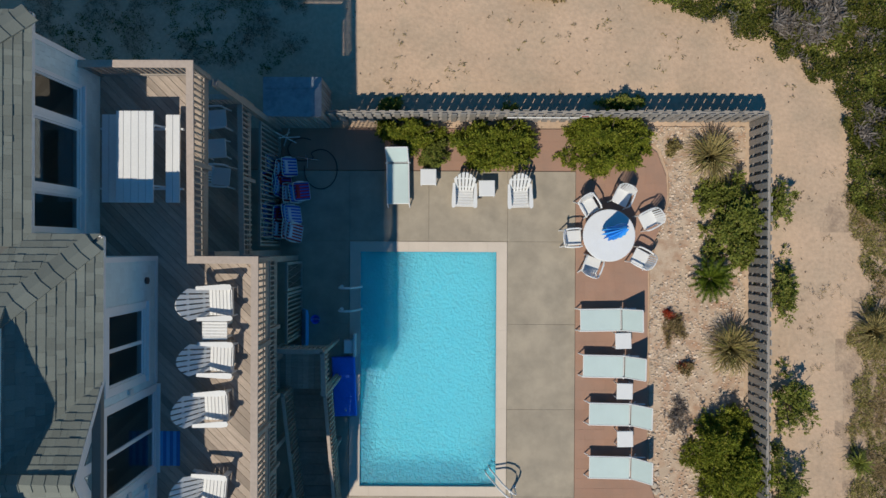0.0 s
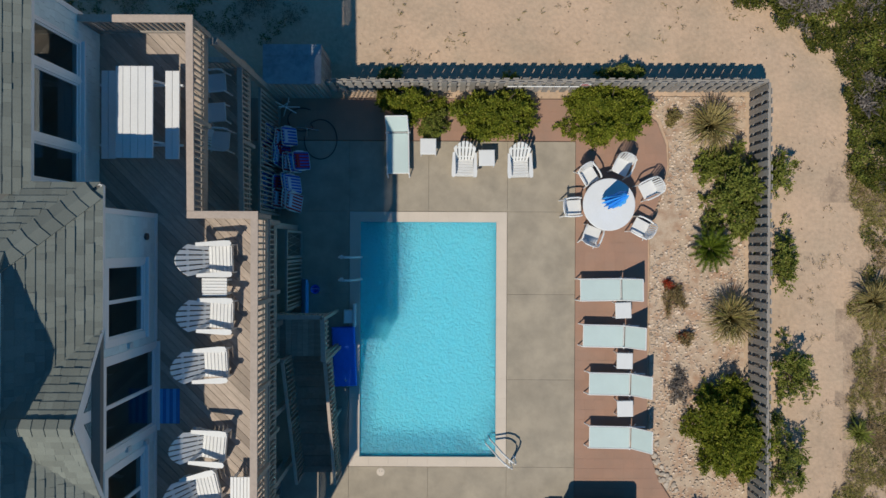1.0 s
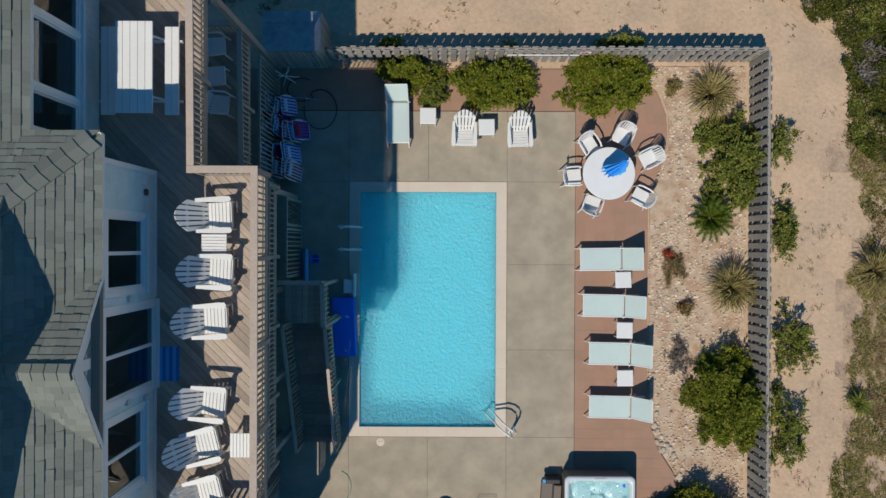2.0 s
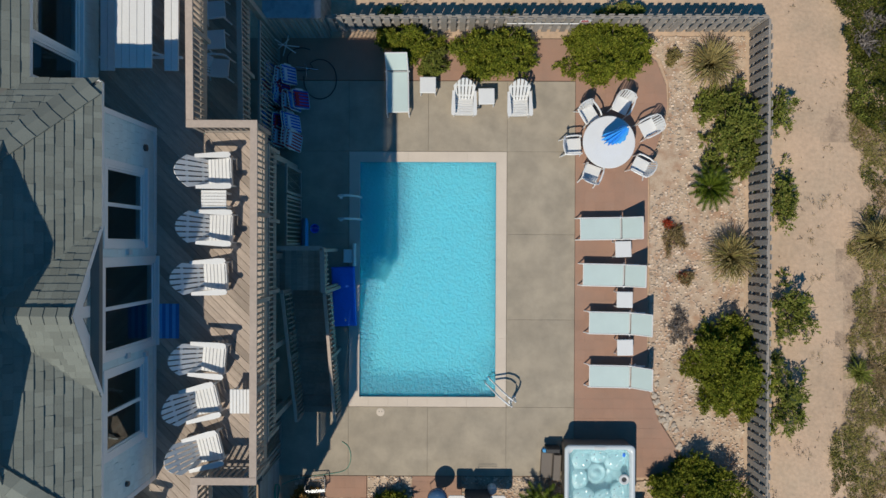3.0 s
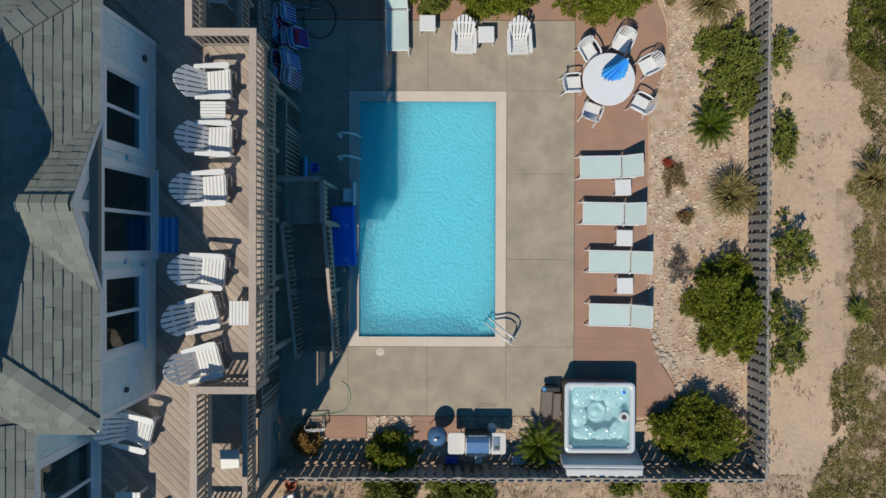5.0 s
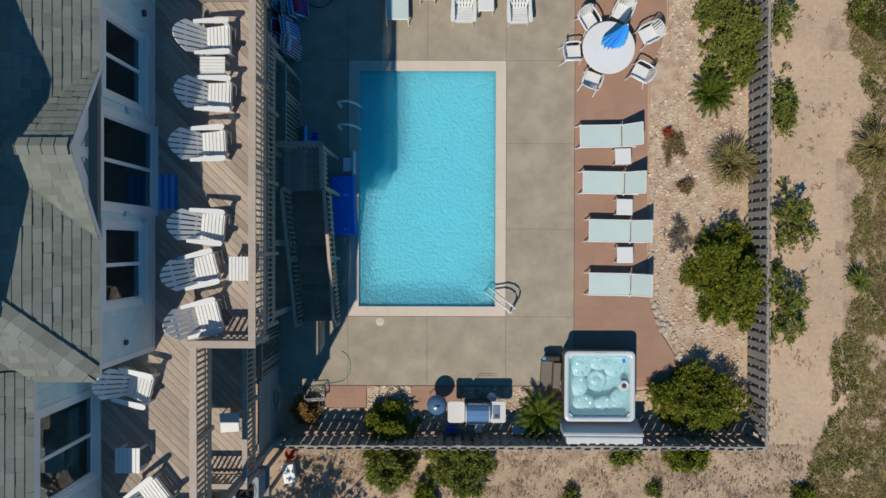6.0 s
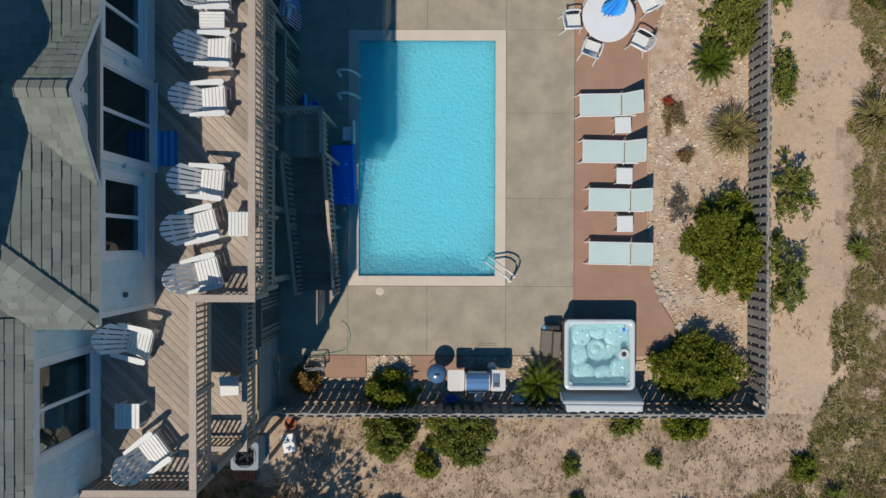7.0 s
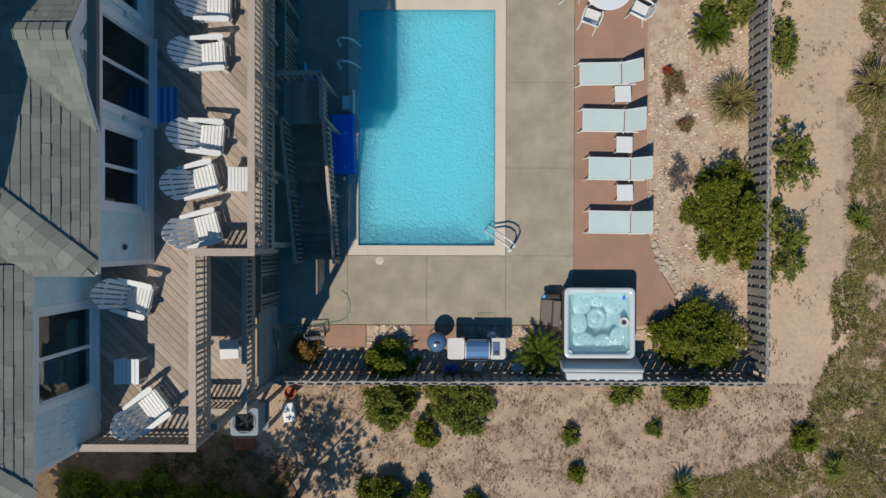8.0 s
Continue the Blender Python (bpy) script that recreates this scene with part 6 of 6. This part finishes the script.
GREEN = "dense green shrub with small glossy leaves"
shrub(-0.25, 2.8, 0.55, 0.5, 0.7, 1800, 0.10, LEAF2, 35, "small olive shrub beside the lounger", lumps=9)
shrub(-1.0, 3.36, 1.15, 0.62, 1.2, 6500, 0.10, LEAF, 1, GREEN + " by the fence", lumps=22)
shrub(1.48, 3.05, 1.5, 0.92, 1.35, 9500, 0.10, LEAF, 2, GREEN + " by the fence", lumps=26)
shrub(4.98, 3.06, 1.5, 1.12, 1.4, 9500, 0.10, LEAF, 3, GREEN + " by the fence", lumps=24)
shrub(8.64, 0.85, 1.15, 1.55, 1.35, 4600, 0.13, LEAF2, 4, "loose olive green shrub in the gravel bed", lumps=18)
shrub(8.6, -6.3, 1.3, 1.75, 1.6, 12000, 0.10, LEAF, 5, GREEN + " in the gravel bed", lumps=28)
shrub(7.74, -9.98, 1.55, 1.25, 1.5, 10000, 0.10, LEAF, 6, GREEN + " in the bed", lumps=24)
shrub(-1.42, -10.75, 0.98, 0.62, 1.1, 5200, 0.10, LEAF, 7, GREEN + " beside the kettle grill", lumps=18)
shrub(-1.62, -12.1, 0.95, 0.95, 0.9, 5200, 0.11, LEAF2, 8, "green shrub outside the fence", lumps=16)
shrub(0.6, -12.15, 1.1, 1.0, 1.0, 6500, 0.11, LEAF2, 9, "green shrub outside the fence", lumps=16)
shrub(-0.5, -13.0, 0.45, 0.5, 0.6, 1500, 0.09, LEAF, 10, "small green shrub in the sand", lumps=10)
shrub(-1.75, -14.95, 0.85, 0.75, 1.0, 5000, 0.10, LEAF, 11, GREEN + " in the sand", lumps=18)
shrub(-0.62, -14.85, 0.36, 0.40, 0.6, 1200, 0.09, LEAF, 12, "small green shrub in the sand", lumps=8)
shrub(1.0, -15.2, 0.4, 0.4, 0.5, 1200, 0.09, LEAF, 13, "green shrub in the sand", lumps=12)
shrub(10.1, 1.4, 0.55, 0.8, 0.8, 520, 0.11, LEAF2, 14, "sparse olive shrub outside the fence", lumps=10)
shrub(10.15, -1.2, 0.7, 1.3, 0.9, 950, 0.11, LEAF2, 15, "sparse olive shrub outside the fence", lumps=14)
shrub(10.5, -4.7, 0.95, 1.4, 1.2, 950, 0.11, LEAF2, 16, "open green shrub outside the fence", lumps=15)
shrub(10.35, -7.2, 0.85, 1.5, 1.1, 1150, 0.11, LEAF2, 17, "open green shrub outside the fence", lumps=15)
shrub(3.9, -13.1, 0.35, 0.35, 0.5, 600, 0.08, LEAF2, 18, "small shrub in the sand", lumps=7)
shrub(6.5, -12.9, 0.3, 0.3, 0.35, 350, 0.08, LEAF2, 19, "small dry shrub in the sand", lumps=7)
shrub(4.1, -14.2, 0.3, 0.35, 0.5, 700, 0.08, LEAF, 20, "small shrub in the sand", lumps=7)
shrub(10.95, -13.1, 0.5, 0.5, 0.5, 1300, 0.09, LEAF, 21, "low green shrub beside the scrub", lumps=9)
shrub(5.6, -11.75, 0.55, 0.45, 0.5, 900, 0.12, LEAF2, 22, "sparse shrub outside the fence", lumps=9)
shrub(7.4, -11.75, 0.75, 0.55, 0.9, 2200, 0.12, LEAF, 23, "green branches hanging over the fence", lumps=11)
shrub(-4.05, -10.45, 0.55, 0.5, 0.6, 1300, 0.14, RUSTY, 24, "dry orange-brown shrub by the fence", lumps=10)
shrub(7.0, -2.45, 0.4, 0.7, 0.4, 650, 0.07, BROWNSCRUB, 25, "low dry plant in the gravel", lumps=9)
shrub(7.35, -3.65, 0.3, 0.3, 0.35, 420, 0.07, BROWNSCRUB, 26, "low dry plant in the gravel", lumps=7)
shrub(7.3, -3.6, 0.2, 0.2, 0.3, 130, 0.06, REDLEAF, 27, "small plant with red flowers in the gravel", lumps=6)
shrub(6.9, -2.0, 0.25, 0.18, 0.3, 150, 0.06, REDLEAF, 28, "small plant with red flowers in the gravel", lumps=6)
shrub(7.15, -5.2, 0.45, 0.75, 0.35, 600, 0.07, TWIG, 29, "grey twiggy low plant in the gravel", lumps=9)
shrub(6.95, 3.05, 0.25, 0.3, 0.4, 350, 0.09, DRY, 30, "dry tuft of grass by the fence", lumps=7)
shrub(-1.6, 4.25, 0.45, 0.35, 0.4, 700, 0.10, LEAF2, 31, "small green shrub outside the fence", lumps=8)
shrub(1.95, 4.1, 0.3, 0.3, 0.9, 400, 0.10, LEAF2, 32, "small green shrub outside the fence", lumps=7)
shrub(5.3, 4.25, 0.9, 0.4, 0.9, 1300, 0.10, LEAF2, 33, "green branches hanging over the fence", lumps=9)
shrub(2.9, 7.9, 0.9, 0.5, 0.5, 1800, 0.13, BROWNSCRUB, 34, "dry brown shrub in the sand", lumps=10)
for i, (x, y) in enumerate(((-10.9, -14.6), (-9.6, -15.0), (-8.6, -14.7), (-7.5, -15.0), (-6.3, -15.3), (-5.4, -15.5))):
    shrub(x, y, 0.8, 0.7, 0.8, 2200, 0.10, LEAF, 40 + i, "green shrub in the shade beside the house", lumps=10)


def tuft(x, y, r, h, n, mat, seed, label):
    """Arching blades from one root."""
    rng = np.random.default_rng(seed)
    a = rng.uniform(0, 6.283, n)
    lean = rng.uniform(0.15, 1.0, n)
    V, F = [], []
    for i in range(n):
        d = np.array([math.cos(a[i]), math.sin(a[i]), 0])
        s = np.array([-d[1], d[0], 0]) * 0.015
        root = d * rng.uniform(0, 0.09) * r
        hh = h * rng.uniform(0.7, 1.1)
        pts = [root, root + d * r * lean[i] * 0.4 + np.array([0, 0, hh * 0.75]), root + d * r * lean[i] * 0.8 + np.array([0, 0, hh]), root + d * r * lean[i] * 1.12 + np.array([0, 0, hh * (1.05 - 0.4 * lean[i])])]
        k = len(V)
        for j, p in enumerate(pts):
            w = (1.0, 0.9, 0.6, 0.1)[j]
            V += [p - s * w, p + s * w]
        F += [(k + 2 * j, k + 2 * j + 1, k + 2 * j + 3, k + 2 * j + 2) for j in range(3)]
    t = thing("grass_tuft", pose(x, y, -0.04), label, "grass")
    part("foliage", np_mesh("foliage", np.array(V), np.array(F), mat), None, t)


tuft(8.0, 2.75, 0.85, 0.7, 420, DRY, 1, "clump of dry ornamental grass in the gravel")
tuft(8.62, -3.0, 0.85, 0.75, 520, DRY, 2, "clump of dry ornamental grass in the gravel")
tuft(7.25, -14.6, 0.5, 0.5, 160, LEAF2, 3, "spiky grass clump at the edge of the scrub")
tuft(11.9, -14.0, 0.45, 0.4, 140, LEAF2, 4, "spiky grass clump at the edge of the scrub")
tuft(12.6, -6.5, 0.5, 0.4, 140, LEAF2, 5, "spiky grass clump at the edge of the scrub")
tuft(13.0, -2.5, 0.8, 0.6, 300, DRY, 6, "clump of dry grass at the edge of the scrub")


def sago(x, y, r, seed):
    """A cycad: stiff feathered fronds in a rosette."""
    rng = np.random.default_rng(seed)
    s = thing("sago_palm", pose(x, y, -0.04), "small sago palm with dark stiff fronds in the bed", "palm", "sago palms")
    part("trunk", G().lathe([(0.1, 0), (0.13, 0.1), (0.12, 0.25), (0.06, 0.33), (0.01, 0.34)], 12), BARK, s)
    for i in range(30):
        a = i * 2.39996
        reach = r * (0.55 + 0.5 * (i / 30) ** 0.7) * rng.uniform(0.92, 1.06)
        rise = 0.55 - 0.36 * (i / 30)
        d = np.array([math.cos(a), math.sin(a), 0])
        side = np.array([-d[1], d[0], 0])
        V, F = [], []
        m = 16
        line = lambda t: d * reach * t + np.array([0, 0, 0.3 + rise * math.sin(t * 2.0) - 0.05 * t])
        for j in range(m):
            t = 0.12 + 0.86 * j / m
            p, q = line(t), line(t + 0.06)
            ln = 0.15 * math.sin(math.pi * min(0.97, 0.2 + 0.72 * t)) * r / 0.75
            for sgn in (1, -1):
                tip = p + (side * sgn * 0.8 + d * 0.6) * ln + np.array([0, 0, -0.01 + 0.04 * rng.random()])
                k = len(V)
                V += [p, q, tip]
                F.append((k, k + 1, k + 2))
        k = len(V)
        for j in range(7):
            t = j / 6
            V += [line(t) - side * 0.006, line(t) + side * 0.006]
        F += [(k + 2 * j, k + 2 * j + 1, k + 2 * j + 3, k + 2 * j + 2) for j in range(6)]
        me = bpy.data.meshes.new("frond")
        me.from_pydata([tuple(v) for v in V], [], F)
        me.materials.append(SAGO)
        part("frond", me, None, s)


sago(8.0, -0.92, 0.78, 1)
sago(2.93, -10.52, 0.86, 2)


def scrub(name, poly, count, hmax, size, mats, seed, label, hole=0.15):
    """Low coastal scrub covering a stretch of ground, in mounds with gaps."""
    rng = np.random.default_rng(seed)
    xa, xb = min(p[0] for p in poly), max(p[0] for p in poly)
    ya, yb = min(p[1] for p in poly), max(p[1] for p in poly)
    lots = [[] for _ in mats]
    tries = 0
    while sum(len(l) for l in lots) < count and tries < count * 8:
        tries += 1
        x, y = rng.uniform(xa, xb), rng.uniform(ya, yb)
        e = noise.noise((x * 1.3, y * 1.3, seed)) * 0.45
        if not inside(x + e, y + e * 0.7, poly):
            continue
        m = 0.5 + 0.5 * noise.noise((x * 1.1, y * 1.1, seed + 9)) + 0.3 * noise.noise((x * 2.7, y * 2.7, seed + 4))
        if m < hole + rng.uniform(0, 0.25):
            continue
        k = 0.5 + 0.8 * noise.noise((x * 0.7, y * 0.7, seed + 30)) + rng.uniform(-0.12, 0.12)
        k = min(len(mats) - 1, max(0, int(k * len(mats))))
        for q in range(7):
            lots[k].append((x + rng.normal() * 0.035, y + rng.normal() * 0.035, hmax * m * m * 1.5 * rng.uniform(0.6, 1.0)))
    for mt, pts in zip(mats, lots):
        if not pts:
            continue
        P = np.array(pts)
        P[:, 2] -= 0.06
        D = rng.normal(size=P.shape)
        D[:, 2] = np.abs(D[:, 2]) * 0.6 + 0.1
        D /= np.linalg.norm(D, axis=1)[:, None]
        ln = size * rng.uniform(0.6, 1.5, len(P))
        th = 0.10 if mt in (TWIG, DRY, BROWNSCRUB, OLIVE) else 0.34
        if th < 0.2:
            ln *= 1.8
        V, F = leaves(P, D, ln, ln * th, rng)
        ob = new(name, np_mesh(name, V, F, mt))
        tagged(ob, label, "scrub", kind="stuff")


scrub("scrub", [(5.9, 7.7), (7.4, 7.1), (8.7, 6.5), (10.5, 5.8), (11.6, 5.1), (12.2, 4.2), (12.35, 3.1), (12.2, 1.7), (12.9, 1.0), (15.5, -0.2), (15.5, 10), (5.5, 10)],
      150000, 0.80, 0.055, [SCRUB, LEAF2, SCRUB, SCRUB, SCRUB, TWIG], 3, "dense dark green coastal scrub with grey twigs", 0.10)
scrub("dry_scrub", [(12.2, 1.7), (12.6, 0.2), (12.9, -1.4), (12.5, -2.6), (12.7, -4.2), (12.3, -5.6), (12.7, -6.8), (12.0, -8.4), (11.9, -9.7), (11.6, -11.2), (11.3, -12.4), (10.2, -13.7), (8.6, -14.3), (7.3, -14.5), (6.6, -15.2), (6.6, -18), (16, -18), (16, 1.0)],
      150000, 0.13, 0.048, [BROWNSCRUB, OLIVE, DRY, OLIVE, SCRUB, BROWNSCRUB], 5, "sparse brown and olive coastal scrub", 0.12)
scrub("dead_branches", [(9.9, 6.7), (10.6, 6.2), (11.9, 6.4), (12.4, 7.4), (11.2, 7.9), (9.8, 7.4)], 3000, 1.0, 0.11, [TWIG], 12, "tangle of grey dead branches in the scrub", 0.2)
scrub("dead_branches", [(12.3, 3.3), (13.2, 3.2), (13.3, 4.2), (12.5, 4.3)], 900, 0.9, 0.11, [TWIG], 13, "tangle of grey dead branches in the scrub", 0.2)
scrub("weeds", [(-13, 5.4), (-7.4, 5.6), (-5.5, 5.2), (-4.2, 6.2), (-4.4, 9), (-13, 9)], 19000, 0.10, 0.035, [SCRUB, LITTER], 7, "low dark weeds in the shaded sand", 0.36)
scrub("weeds", [(-9, -13.2), (-6.6, -13.1), (-5.2, -13.5), (-3.6, -14.4), (-3.4, -16.2), (-9, -16.2)], 9000, 0.12, 0.045, [LITTER, SCRUB, LITTER], 14, "weeds and litter on the shaded soil", 0.40)
scrub("weeds", [(9.6, 3.5), (12.4, 3.5), (12.6, -13), (9.6, -13)], 1300, 0.05, 0.035, [BROWNSCRUB, LITTER], 8, "thin weeds and dry litter on the sandy path", 0.55)
scrub("weeds", [(-4.5, -11.5), (12, -11.5), (9, -14.5), (6, -16), (-4.5, -16)], 24000, 0.03, 0.03, [LITTER, BROWNSCRUB, LITTER], 9, "thin weeds and dry litter on the sand", 0.42)
scrub("weeds", [(-1.8, 4.6), (12, 4.6), (11, 6), (6, 7.6), (-2, 9)], 500, 0.06, 0.05, [BROWNSCRUB, DRY], 10, "thin dry weeds on the sand", 0.52)


def litter():
    """Dry leaves and bits of wood lying on the sand."""
    rng = np.random.default_rng(21)
    n = 42000
    X = rng.uniform(-5, 13, n)
    Y = rng.uniform(-16, 9, n)
    keep = ~((X > -6.5) & (X < 9.6) & (Y > -11.5) & (Y < 4.1))
    keep &= (Y < -11.5) | (rng.random(n) < 0.05)
    keep &= np.array([noise.noise((x * 0.9, y * 0.9, 2)) + 0.5 * noise.noise((x * 3.1, y * 3.1, 6)) for x, y in zip(X, Y)]) > rng.uniform(-0.5, 0.35, n)
    P = np.stack([X, Y, np.full(n, -0.045)], 1)[keep]
    D = rng.normal(size=P.shape)
    D[:, 2] = np.abs(D[:, 2]) * 0.2
    D /= np.linalg.norm(D, axis=1)[:, None]
    ln = rng.uniform(0.02, 0.085, len(P))
    V, F = leaves(P, D, ln, ln * 0.28, rng)
    tagged(new("leaf_litter", np_mesh("leaf_litter", V, F, LITTER)), "dry leaves and twigs scattered on the sand", "litter", kind="stuff")


litter()


def tree(x, y, h, r, n, seed):
    t = thing("tree", pose(x, y, -0.06), "coastal tree out of view that shades the ground beside the house", "tree")
    rnd = random.Random(seed)
    g = G().tube([(0, 0, 0), (0.06, 0.05, h * 0.35), (0.0, 0.1, h * 0.6)], [0.12, 0.09, 0.06], 8)
    for i in range(7):
        a = i * 0.9 + rnd.random()
        g.tube([(0.03, 0.06, h * 0.45), (r * 0.4 * math.cos(a), r * 0.4 * math.sin(a), h * 0.65), (r * 0.8 * math.cos(a), r * 0.8 * math.sin(a), h * 0.85)], [0.05, 0.03, 0.012], 6)
    part("trunk", g, BARK, t)
    c = crown_mesh(r * 1.15, r * 1.15, h * 0.55, n, 0.16, LEAF, seed, 22)
    part("crown", c, None, t, m=pose(0, 0, h * 0.48))


tree(-4.75, -15.65, 5.4, 1.6, 1500, 61)
# two unseen trees added to deepen the shade on the ground beside the house
tree(-7.9, -16.4, 5.2, 2.0, 14000, 62)
tree(-10.9, -16.5, 5.2, 2.0, 14000, 63)


# ---- pieces of paving and roofing ----
pavers()
gravel()
border_stones()
shingles()
